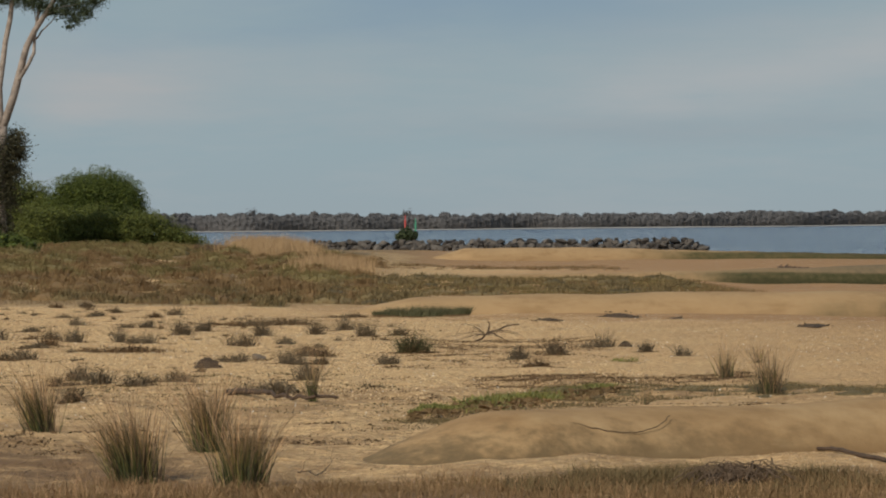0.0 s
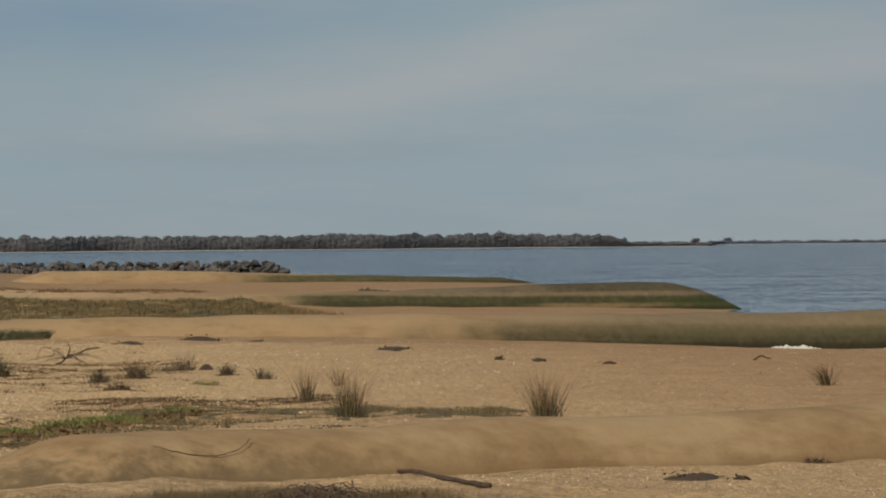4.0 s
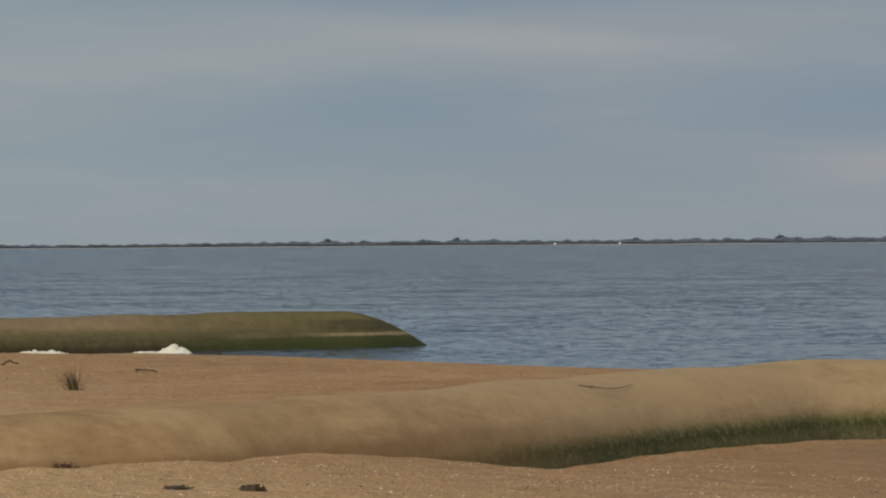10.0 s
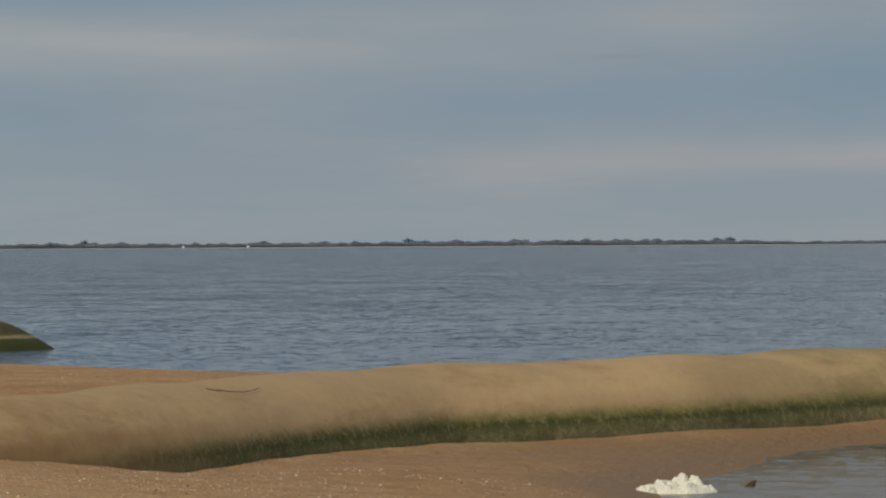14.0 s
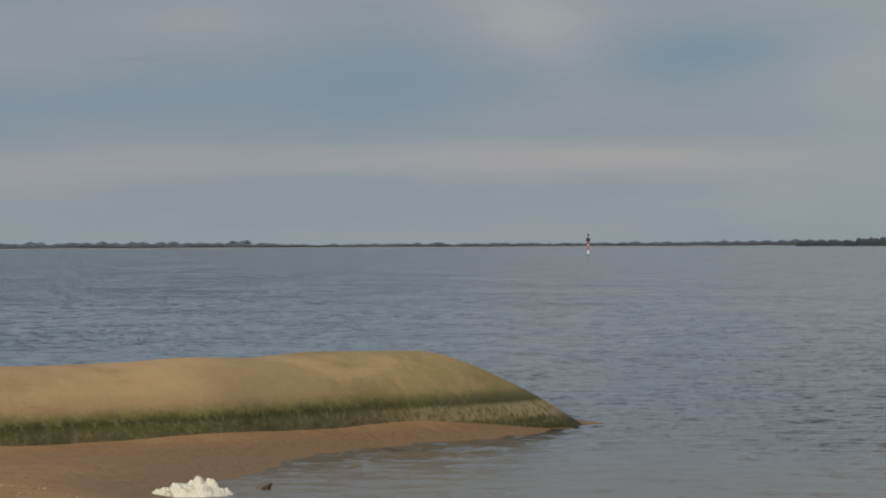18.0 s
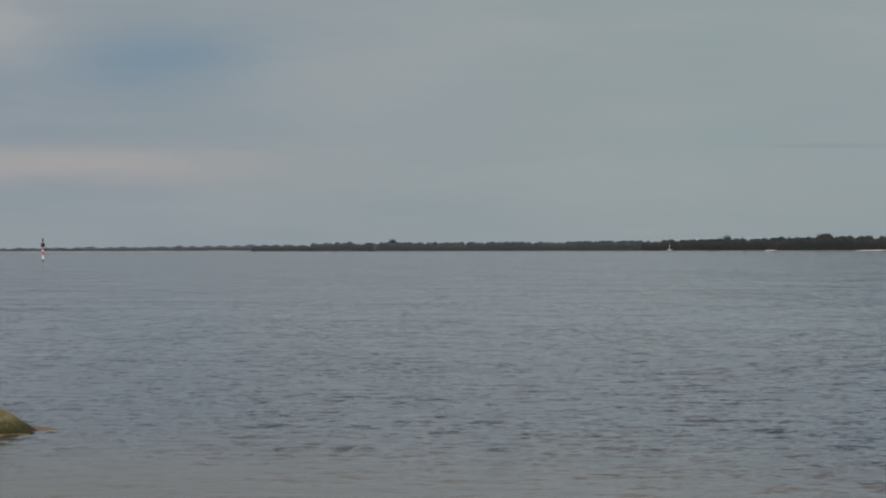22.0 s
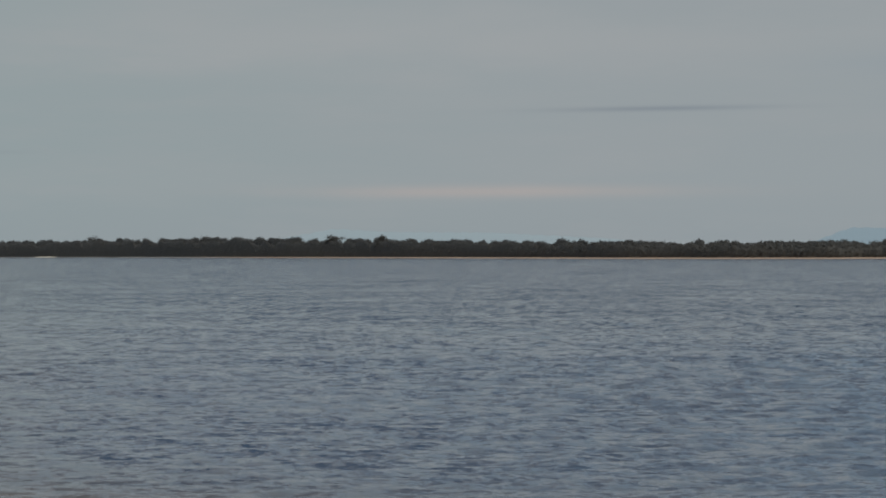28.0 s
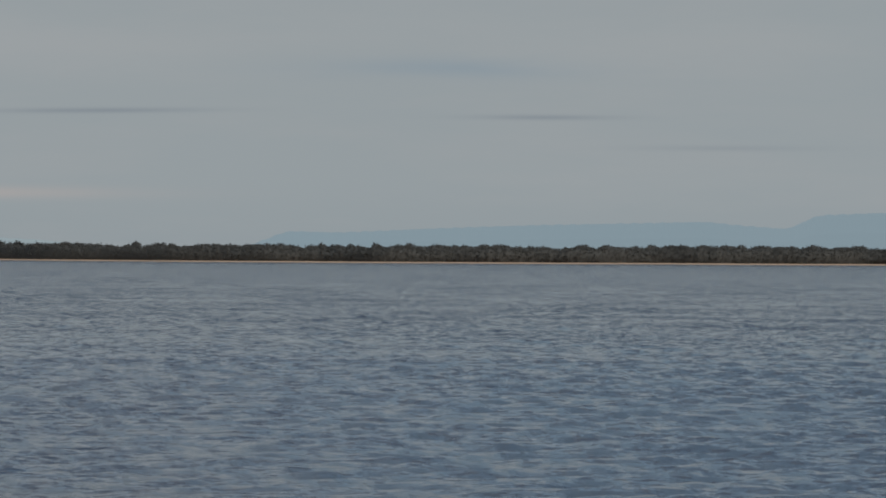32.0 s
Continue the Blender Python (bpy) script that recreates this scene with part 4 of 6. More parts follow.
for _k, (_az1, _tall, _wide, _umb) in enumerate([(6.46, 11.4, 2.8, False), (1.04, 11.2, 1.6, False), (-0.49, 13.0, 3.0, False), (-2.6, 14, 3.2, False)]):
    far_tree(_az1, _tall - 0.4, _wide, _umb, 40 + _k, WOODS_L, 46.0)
for _k, (_az1, _tall, _wide, _umb) in enumerate([(40.08, 12.5, 3.6, True), (42.23, 12.8, 3.2, False), (43.76, 12.6, 2.8, False), (45.5, 11.6, 3.2, True), (46.15, 10.6, 2.6, True), (38.77, 11.0, 3.0, False), (34.23, 10.6, 3.2, False)]):
    far_tree(_az1, _tall * 0.9, _wide * 1.2, _umb, 50 + _k, WOODS_M if _az1 < 37 else WOODS_R, 30.0)
far_tree(9.12, 5.6, 2.6, False, 60, WOODS_L)
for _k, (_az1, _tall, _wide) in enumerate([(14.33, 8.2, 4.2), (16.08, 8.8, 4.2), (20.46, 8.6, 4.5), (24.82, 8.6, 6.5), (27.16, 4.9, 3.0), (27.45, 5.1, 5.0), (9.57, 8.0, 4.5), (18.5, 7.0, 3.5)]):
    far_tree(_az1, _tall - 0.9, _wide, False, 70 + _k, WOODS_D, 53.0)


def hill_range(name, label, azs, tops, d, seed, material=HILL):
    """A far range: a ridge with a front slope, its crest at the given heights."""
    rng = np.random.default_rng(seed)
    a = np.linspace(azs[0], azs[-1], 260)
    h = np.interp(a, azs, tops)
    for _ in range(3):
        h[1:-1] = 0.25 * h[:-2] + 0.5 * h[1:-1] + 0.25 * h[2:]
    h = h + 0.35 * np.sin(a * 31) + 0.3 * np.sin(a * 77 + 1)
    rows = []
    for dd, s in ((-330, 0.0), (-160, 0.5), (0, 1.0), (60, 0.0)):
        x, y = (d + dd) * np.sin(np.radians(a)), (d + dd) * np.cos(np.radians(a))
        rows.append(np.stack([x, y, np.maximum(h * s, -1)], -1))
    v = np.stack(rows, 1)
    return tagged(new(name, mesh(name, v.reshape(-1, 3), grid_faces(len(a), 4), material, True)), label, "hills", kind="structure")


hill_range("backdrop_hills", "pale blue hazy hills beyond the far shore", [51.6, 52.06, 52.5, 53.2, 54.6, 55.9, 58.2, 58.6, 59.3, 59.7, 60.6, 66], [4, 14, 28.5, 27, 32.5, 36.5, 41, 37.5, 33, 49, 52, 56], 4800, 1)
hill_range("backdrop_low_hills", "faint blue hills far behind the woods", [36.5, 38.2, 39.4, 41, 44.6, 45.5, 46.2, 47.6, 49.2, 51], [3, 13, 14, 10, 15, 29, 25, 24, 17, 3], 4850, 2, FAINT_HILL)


# ---- marks on the water and small things on the far shores ----
def rod(r0, r1, z0, z1, sides=10):
    return limb([(0, 0, z0), (0, 0, (z0 + z1) / 2), (0, 0, z1)], [r0, (r0 + r1) / 2, r1], sides)


def block(cx, cy, cz, sx, sy, sz):
    """A box with chamfered upright edges."""
    k = min(sx, sy) * 0.18
    o = [(sx / 2 - k, -sy / 2), (sx / 2, -sy / 2 + k), (sx / 2, sy / 2 - k), (sx / 2 - k, sy / 2), (-sx / 2 + k, sy / 2), (-sx / 2, sy / 2 - k), (-sx / 2, -sy / 2 + k), (-sx / 2 + k, -sy / 2)]
    v = [(cx + x, cy + y, cz + z) for z in (-sz / 2, sz / 2) for x, y in o]
    f = [[i, (i + 1) % 8, 8 + (i + 1) % 8, 8 + i] for i in range(8)] + [list(range(8))[::-1], list(range(8, 16))]
    return v, f


def channel_marker():
    x, y = place(29.48, 1119)
    root = tagged(new("channel_marker"), "tall red and white banded channel marker pole in water", "navigation mark")
    root.location = (x, y, 0)
    part("pile", mesh("pile", *rod(0.26, 0.26, -2.5, 0.45), BLACK), root, "dark wet foot of the pile")
    for z0, z1, m, nm in ((0.45, 1.55, WHITE, "white_band"), (1.55, 2.65, RED, "red_band"), (2.65, 3.0, WHITE, "white_band"), (3.0, 3.7, RED, "red_band")):
        part(nm, mesh(nm, *rod(0.23, 0.22, z0, z1), m), root)
    part("day_mark", mesh("day_mark", *block(0, 0, 4.25, 1.0, 0.5, 1.0), BLACK), root, "dark square day mark")
    post = part("lantern_post", mesh("lantern_post", *rod(0.1, 0.08, 3.7, 5.3), BLACK), root)
    part("lantern", mesh("lantern", *joined([rod(0.2, 0.22, 5.2, 5.5), rod(0.22, 0.05, 5.5, 6.15)]), BLACK), post)


channel_marker()


def shore_beacon(az, d, paint_m, label, tall, foot_m):
    x, y = place(az, d)
    root = tagged(new("harbour_beacon"), label, "beacon", "beacons on the breakwater")
    root.location = (x, y, float(ground_z(x, y)) + 0.2)
    part("foot", mesh("foot", *block(0, 0, 0.2, 0.4, 0.4, 0.8), WHITE), root)
    part("post", mesh("post", *rod(0.07, 0.06, 0.6, tall - 0.9), foot_m), root)
    column = part("column", mesh("column", *joined([rod(0.13, 0.12, tall - 1.6, tall - 0.6), rod(0.12, 0.08, tall - 0.6, tall - 0.4)]), paint_m), root)
    part("lamp", mesh("lamp", *joined([rod(0.07, 0.07, tall - 0.4, tall - 0.15), rod(0.11, 0.03, tall - 0.15, tall)]), paint_m), column)


shore_beacon(-0.51, 512, RED, "red beacon column on the stone breakwater", 4.0, RED)
shore_beacon(-0.37, 514, GREEN, "green and white beacon on the stone breakwater", 3.75, WHITE)


def shore_hut(az, back):
    d = float(np.interp(az, FAR_AZ, FAR_D)) + 14 * float(wob(az, 0.0, 3.1, 5)) + 40 + back
    x, y = place(az, d)
    root = tagged(new("hut"), "small white hut among distant trees", "building", "white huts on the far shore")
    root.location = (x, y, max(float(ground_z(x, y)), 0) - 0.1)
    part("wall", mesh("wall", *block(0, 0, 0.75, 2.2, 2.0, 1.7), WHITE), root)
    part("roof", mesh("roof", [(-1.3, -1.2, 1.6), (1.3, -1.2, 1.6), (1.3, 1.2, 1.6), (-1.3, 1.2, 1.6), (-1.3, 0, 2.2), (1.3, 0, 2.2)], [[0, 1, 5, 4], [2, 3, 4, 5], [1, 2, 5], [3, 0, 4], [3, 2, 1, 0]], TRUNKS), root)


shore_hut(17.41, 0.0)
shore_hut(18.29, 0.0)


def low_bank(az, wide, label):
    """A low pale sandbank at the far water's edge."""
    d = float(np.interp(az, FAR_AZ, FAR_D)) - 8
    x, y = place(az, d)
    n, k = 26, 9
    u, w = np.linspace(-1, 1, n), np.linspace(-1, 1, k)
    U, W = np.meshgrid(u, w, indexing="ij")
    edge = np.sqrt(np.clip(1 - U ** 2, 0, 1)) * (1 + 0.2 * np.sin(U * 9))
    Z = -0.3 + 0.8 * edge ** 0.5 * (1 - W ** 2)
    v = np.stack([U * wide / 2, W * edge * 5, Z], -1).reshape(-1, 3)
    ob = tagged(new("sandbank", mesh("sandbank", v, grid_faces(n, k), PALE, True)), label, "sandbank", "pale sandbanks")
    ob.matrix_world = pose(x, y, 0, 0, 0, -az)


PALE = surface("pale_sand", (0.50, 0.46, 0.38), (0.62, 0.57, 0.48), 0.2, 3, 0.9, 0.3)
low_bank(40.76, 26, "pale sandbank at the edge of the far shore")
low_bank(39.35, 10, "short pale sandbank at the far waterline")
low_bank(41.6, 15, "thin pale sandbank at the far waterline")


def sail_mast(az):
    d = float(np.interp(az, FAR_AZ, FAR_D)) - 14
    x, y = place(az, d)
    root = tagged(new("moored_boat"), "small white boat with a bare mast, moored", "boat")
    root.location = (x, y, 0)
    hull = [(-2.4, 0, 0.9), (-1.8, -0.7, 0.8), (1.5, -0.7, 0.7), (2.2, 0, 0.8), (1.5, 0.7, 0.7), (-1.8, 0.7, 0.8), (-1.6, 0, -0.3), (1.6, 0, -0.3)]
    part("hull", mesh("hull", hull, [[0, 1, 6], [1, 2, 7, 6], [2, 3, 7], [3, 4, 7], [4, 5, 6, 7], [5, 0, 6], [0, 5, 4, 3, 2, 1]], WHITE), root)
    part("mast", mesh("mast", *rod(0.11, 0.08, 0.6, 4.6), WHITE), root)


sail_mast(37.98)


# ---- the stone breakwater ----
def rock_shape(seed):
    """One angular boulder about a metre across."""
    rng = random.Random(seed)
    bm = bmesh.new()
    bmesh.ops.create_icosphere(bm, subdivisions=1, radius=0.62)
    cuts = [Vector((rng.gauss(0, 1), rng.gauss(0, 1), rng.gauss(0, 1))).normalized() for _ in range(7)]
    keep = [rng.uniform(0.20, 0.38) for _ in cuts]
    for v in bm.verts:
        for c, k in zip(cuts, keep):
            over = v.co.dot(c) - k
            if over > 0:
                v.co -= c * over
        v.co *= 1 + 0.05 * noise.noise(v.co * 3 + Vector((seed, 0, 0)))
    bmesh.ops.dissolve_limit(bm, angle_limit=0.16, verts=bm.verts, edges=bm.edges)
    me = bpy.data.meshes.new("rock")
    bm.to_mesh(me)
    bm.free()
    me.materials.append(ROCK)
    return me


def breakwater():
    root = tagged(new("breakwater"), "low breakwater of dark grey piled boulders", "breakwater")
    root.location = (8, 499, 0)
    shapes = [rock_shape(k) for k in range(8)]
    q = np.linspace(0, 1, 120)
    low = np.where(q < 0.93, 1.0, 1.0 - (q - 0.93) / 0.07 * 0.7)
    v = np.stack([np.stack([-24 + 46.6 * q, 7 - 13.5 * q + dy, z * low + 0.12 * np.sin(q * 190 + dy * 3) * np.sin(q * 71)], -1) for dy, z in ((-2.6, -0.6), (-1.6, 0.35), (-0.6, 0.8), (0.6, 0.85), (2.4, -0.6))], 1)
    part("core", mesh("core", v.reshape(-1, 3), grid_faces(120, 5), ROCK), root, "dark rubble core between boulders")
    rng = random.Random(4)
    x = -16.0
    while x < 30.6:
        q = (x + 16) / 46.6
        y = 506 - 13.5 * q
        tall = 1.5 if q < 0.93 else 1.5 - 1.0 * (q - 0.93) / 0.07
        for row, (dy, z) in enumerate(((-2.2, 0.15), (-1.5, 0.55), (-0.7, 0.95), (0.3, 1.15))):
            if z - 0.3 > tall or (z > 1.1 and rng.random() < 0.3):
                continue
            r = part("rock", shapes[rng.randrange(8)], root)
            s = rng.uniform(0.8, 1.4) * (0.85 if row == 3 else 1)
            r.matrix_local = Matrix.LocRotScale((x - 8 + rng.uniform(-0.4, 0.4), y - 499 + dy + rng.uniform(-0.3, 0.3), z * min(1, tall / 1.3) + rng.uniform(-0.1, 0.15)),
                                                Euler((rng.uniform(-0.6, 0.6), rng.uniform(-0.6, 0.6), rng.uniform(0, 6))), (s * rng.uniform(0.9, 1.6), s, s * rng.uniform(0.55, 0.85)))
        x += rng.uniform(0.50, 0.72)


breakwater()


# ---- bushes and the gum tree on the dune ----
def bush(az, d, lumps, n_leaf, leaf, material, label, seed, name="bush", foot=0.0):
    """A shrub: leaning stems and a crown of leaves round uneven lumps (across, along, up, radius, flatness)."""
    rng = np.random.default_rng(seed)
    x, y = place(az, d)
    z = float(ground_z(x, y)) - foot
    root = tagged(new(name), label, "bush")
    root.matrix_world = pose(x, y, z, 0, 0, -az)
    stems, mids = [], []
    vol = sum(q[3] ** 2 for q in lumps)
    for cx, cy, cz, r, flat in lumps:
        stems.append(limb(crooked((cx * 0.3, cy * 0.3, -0.2), (cx, cy, max(cz, 0.2)), 5, r * 0.06, rng), np.linspace(0.05 * r, 0.02 * r, 5), 5))
        n = int(n_leaf * r * r / vol)
        c = rng.normal(size=(n, 3))
        c /= np.linalg.norm(c, axis=1)[:, None]
        bump = 1 + 0.15 * np.sin(c[:, :1] * 7 + cx) * np.sin(c[:, 1:2] * 6 + cz) + 0.09 * np.sin(c[:, 2:] * 13 + cy) + 0.07 * np.sin(c[:, :1] * 23 + 3 * cz) * np.sin(c[:, 2:] * 19 + cx)
        c = c * bump * (1 - 0.45 * rng.random((n, 1)) ** 2) * np.array([r, r, r * flat])
        mids.append(c + np.array([cx, cy, cz]))
    mids = np.concatenate(mids)
    mids = mids[mids[:, 2] > 0.05]
    part("stem_growth", mesh("stem_growth", *joined(stems), DRIFT), root)
    part("crown", mesh("crown", *leaves(mids, leaf * 0.85, rng), material), root)
    inner = mids[rng.random(len(mids)) < 0.10]
    part("inner_growth", mesh("inner_growth", *clumps(inner * np.array([0.9, 0.9, 0.88]), leaf * 2.2, rng), material, True), root)
    return root


bush(-4.68, 336, [(0, 0, 2.6, 3.6, 0.95), (0.4, 0.3, 4.1, 2.6, 0.85), (1.8, 0, 2.4, 2.5, 0.9), (-2.3, 0.4, 2.6, 2.4, 0.95), (2.6, 0.6, 1.2, 1.9, 0.9), (-1.7, 0, 4.3, 2.1, 0.8), (1.7, 0.2, 4.0, 2.1, 0.8)], 95000, 0.060, LEAF, "large rounded dark green coastal bush on the dune", 1)
LEAF2 = surface("yellow_green_leaf", (0.040, 0.052, 0.010), (0.138, 0.152, 0.030), 0.5, 3, 0.6, 0, islands=0.55)
bush(-4.5, 322, [(-3.5, 0, 0.9, 2.4, 0.95), (-1.2, 0, 1.1, 2.5, 0.9), (1.2, -0.3, 0.9, 2.4, 0.9), (3.2, 0, 0.9, 2.0, 0.9), (5.0, 0, 0.5, 1.5, 0.8), (6.5, 0, 0.2, 0.9, 0.8), (-5.6, 0.3, 1.4, 2.2, 1.0)], 80000, 0.058, LEAF2, "spreading yellow-green bush in front of a darker one", 2)
bush(-5.75, 340, [(0, 0, 3.0, 2.9, 1.0), (-2.6, 0, 3.0, 3.0, 1.0), (1.6, 0.5, 2.6, 2.2, 1.0), (-1, 1, 4.0, 1.7, 0.9)], 48000, 0.064, LEAF2, "tall green bush beneath the gum tree", 3)
bush(-5.85, 236, [(0, 0, 0.5, 0.9, 0.9), (0.9, 0, 0.4, 0.7, 0.8), (-0.9, 0, 0.6, 0.9, 1.0)], 5200, 0.065, LEAF, "small bright green bush among dune grass", 4)
bush(-0.5, 509, [(0, 0, 0.9, 0.95, 0.95), (0.65, 0, 0.7, 0.8, 0.9), (-0.65, 0, 0.6, 0.75, 0.9)], 3500, 0.09, GUM, "small dark green bush growing on the breakwater", 5, foot=-1.0)


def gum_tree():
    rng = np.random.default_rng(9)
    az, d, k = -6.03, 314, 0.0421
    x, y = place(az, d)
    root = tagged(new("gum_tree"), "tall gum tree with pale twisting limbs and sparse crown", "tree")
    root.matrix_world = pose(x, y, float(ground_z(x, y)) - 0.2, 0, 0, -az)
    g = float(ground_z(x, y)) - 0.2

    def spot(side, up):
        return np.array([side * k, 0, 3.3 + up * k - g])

    def line(pts, r0, r1, n=9):
        p = np.array([spot(*q) + np.array([0, rng.normal() * 0.25, 0]) for q in pts])
        q, f = np.linspace(0, 1, len(p)), np.linspace(0, 1, n)
        c = np.stack([np.interp(f, q, p[:, i]) for i in range(3)], 1)
        c[1:-1] = 0.25 * c[:-2] + 0.5 * c[1:-1] + 0.25 * c[2:]
        c[1:-1, :] += rng.normal(size=(n - 2, 3)) * 0.05
        return limb(c, np.linspace(r0, r1, n), 8)

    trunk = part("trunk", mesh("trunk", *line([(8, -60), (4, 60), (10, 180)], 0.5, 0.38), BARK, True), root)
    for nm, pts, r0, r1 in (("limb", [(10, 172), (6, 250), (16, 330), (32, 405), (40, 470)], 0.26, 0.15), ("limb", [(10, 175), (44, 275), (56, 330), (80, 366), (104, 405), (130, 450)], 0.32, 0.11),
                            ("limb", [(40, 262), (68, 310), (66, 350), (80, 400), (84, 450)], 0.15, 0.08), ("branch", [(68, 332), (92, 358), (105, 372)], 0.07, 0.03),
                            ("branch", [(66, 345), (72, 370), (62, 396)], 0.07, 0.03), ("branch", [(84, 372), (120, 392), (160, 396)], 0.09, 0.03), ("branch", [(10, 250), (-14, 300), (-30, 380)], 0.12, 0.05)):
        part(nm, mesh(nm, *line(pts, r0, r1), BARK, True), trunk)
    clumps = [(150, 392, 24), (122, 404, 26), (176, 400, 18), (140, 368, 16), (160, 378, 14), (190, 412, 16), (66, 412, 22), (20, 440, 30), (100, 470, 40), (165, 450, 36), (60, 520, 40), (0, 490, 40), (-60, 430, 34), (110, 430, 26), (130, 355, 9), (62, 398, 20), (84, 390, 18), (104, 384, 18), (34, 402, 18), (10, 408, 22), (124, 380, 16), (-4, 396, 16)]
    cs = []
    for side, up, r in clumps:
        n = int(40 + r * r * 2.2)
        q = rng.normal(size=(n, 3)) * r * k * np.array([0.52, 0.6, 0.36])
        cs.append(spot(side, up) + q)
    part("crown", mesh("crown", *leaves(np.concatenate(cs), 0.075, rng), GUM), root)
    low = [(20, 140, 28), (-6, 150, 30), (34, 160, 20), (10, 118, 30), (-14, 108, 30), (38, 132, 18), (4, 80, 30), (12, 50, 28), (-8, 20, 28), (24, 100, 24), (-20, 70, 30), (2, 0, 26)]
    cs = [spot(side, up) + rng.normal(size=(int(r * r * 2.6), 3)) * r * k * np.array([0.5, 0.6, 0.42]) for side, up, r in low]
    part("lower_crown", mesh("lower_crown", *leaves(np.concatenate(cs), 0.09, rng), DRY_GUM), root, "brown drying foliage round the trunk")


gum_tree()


# ---- dune grass ----
def clumped(zone, clumps, per, spread, seed):
    """Foot points of grass in clumps over a zone (heading from, to, distance from, to)."""
    rng = np.random.default_rng(seed)
    a = rng.uniform(zone[0], zone[1], clumps)
    d = np.sqrt(rng.uniform(zone[2] ** 2, zone[3] ** 2, clumps))
    x, y = d * np.sin(np.radians(a)), d * np.cos(np.radians(a))
    x = np.repeat(x, per) + rng.normal(size=clumps * per) * spread * 1.6
    y = np.repeat(y, per) + rng.normal(size=clumps * per) * spread
    return x, y, rng


def grass(name, label, zone, clumps, per, spread, tall, wide, material, seed, lean=0.5, keep=None):
    x, y, rng = clumped(zone, clumps, per, spread, seed)
    if keep is not None:
        m = keep(x, y)
        x, y = x[m], y[m]
    h = rng.uniform(tall * 0.45, tall, len(x)) * (0.75 + 0.35 * wob(x, y, 9, seed))
    v, f = blades(np.stack([x, y, ground_z(x, y) - 0.02], 1), h, rng.uniform(0.6, 1.3, len(x)) * wide, rng.uniform(0.1, lean, len(x)), rng)
    return tagged(new(name, mesh(name, v, f, material)), label, "grass", kind="stuff")


def scrub(name, label, zone, mounds, per, wide, tall, leaf, material, seed, keep=None):
    """Low wind-trimmed mounds of dry growth, joined."""
    rng = np.random.default_rng(seed)
    a = rng.uniform(zone[0], zone[1], mounds)
    d = np.sqrt(rng.uniform(zone[2] ** 2, zone[3] ** 2, mounds))
    x, y = d * np.sin(np.radians(a)), d * np.cos(np.radians(a))
    if keep is not None:
        m = keep(x, y)
        x, y = x[m], y[m]
    n = len(x)
    w = rng.uniform(0.4, 1.0, n) ** 1.5 * wide
    q = rng.normal(size=(n, per, 3))
    q /= np.linalg.norm(q, axis=2)[..., None]
    q *= rng.uniform(0.3, 1.0, (n, per, 1)) ** 0.5
    c = np.stack([x[:, None] + q[..., 0] * w[:, None], y[:, None] + q[..., 1] * w[:, None] * 0.8, np.abs(q[..., 2]) * tall * (w / wide)[:, None]], -1).reshape(-1, 3)
    c[:, 2] += ground_z(c[:, 0], c[:, 1])
    return tagged(new(name, mesh(name, *leaves(c, leaf, rng, 0.3), material)), label, "scrub", kind="stuff")


def hummocks(name, label, zone, mounds, per, wide, tall, blade, material, seed, keep=None, fine=1.0):
    """Rounded grass hummocks: a soft uneven dome each, with blades standing out of it, joined."""
    rng = np.random.default_rng(seed)
    a = rng.uniform(zone[0], zone[1], mounds)
    d = np.sqrt(rng.uniform(zone[2] ** 2, zone[3] ** 2, mounds))
    x, y = d * np.sin(np.radians(a)), d * np.cos(np.radians(a))
    if keep is not None:
        m = keep(x, y)
        x, y = x[m], y[m]
    n = len(x)
    w = rng.uniform(0.35, 1.0, n) * wide / 2
    h = tall * rng.uniform(0.5, 1.0, n) * (w / (wide / 2)) ** 0.6
    ua, ub = np.meshgrid(np.linspace(0.02, np.pi * 0.5, 6), np.arange(14) * 2 * np.pi / 14, indexing="ij")
    ball = np.stack([np.sin(ua) * np.cos(ub), np.sin(ua) * np.sin(ub), np.cos(ua) ** 0.8], -1).reshape(-1, 3)
    q = rng.uniform(0, 6.28, (n, 3))
    lump = 1 + 0.18 * np.sin(2 * ub.ravel()[None] + q[:, :1]) + 0.12 * np.sin(5 * ub.ravel()[None] + q[:, 1:2]) * np.sin(4 * ua.ravel()[None] + q[:, 2:])
    v = ball[None] * lump[..., None] * np.stack([w, w * 0.9, h], 1)[:, None]
    v[..., 0] += x[:, None]
    v[..., 1] += y[:, None]
    v[..., 2] += ground_z(x, y)[:, None] - 0.06
    f = (np.arange(n)[:, None, None] * 84 + grid_faces(6, 14, True)[None]).reshape(-1, 4)
    ob = tagged(new(name, mesh(name, v.reshape(-1, 3), f[:, ::-1], material, True)), label, "scrub", kind="stuff")
    pick = rng.integers(0, 84, (n, per))
    foot = v[np.arange(n)[:, None], pick].reshape(-1, 3) + rng.normal(size=(n * per, 3)) * np.array([0.08, 0.08, 0.01])
    out = (ball[pick][..., :2] * 0.7).reshape(-1, 2) + rng.normal(size=(n * per, 2)) * 0.35
    bv, bf = bent(foot, blade * rng.uniform(0.4, 1.0, n * per), rng.uniform(0.02, 0.045, n * per) * fine, out, rng)
    tagged(part("grass_blades", mesh("grass_blades", bv, bf, material), ob), kind="stuff")
    return ob


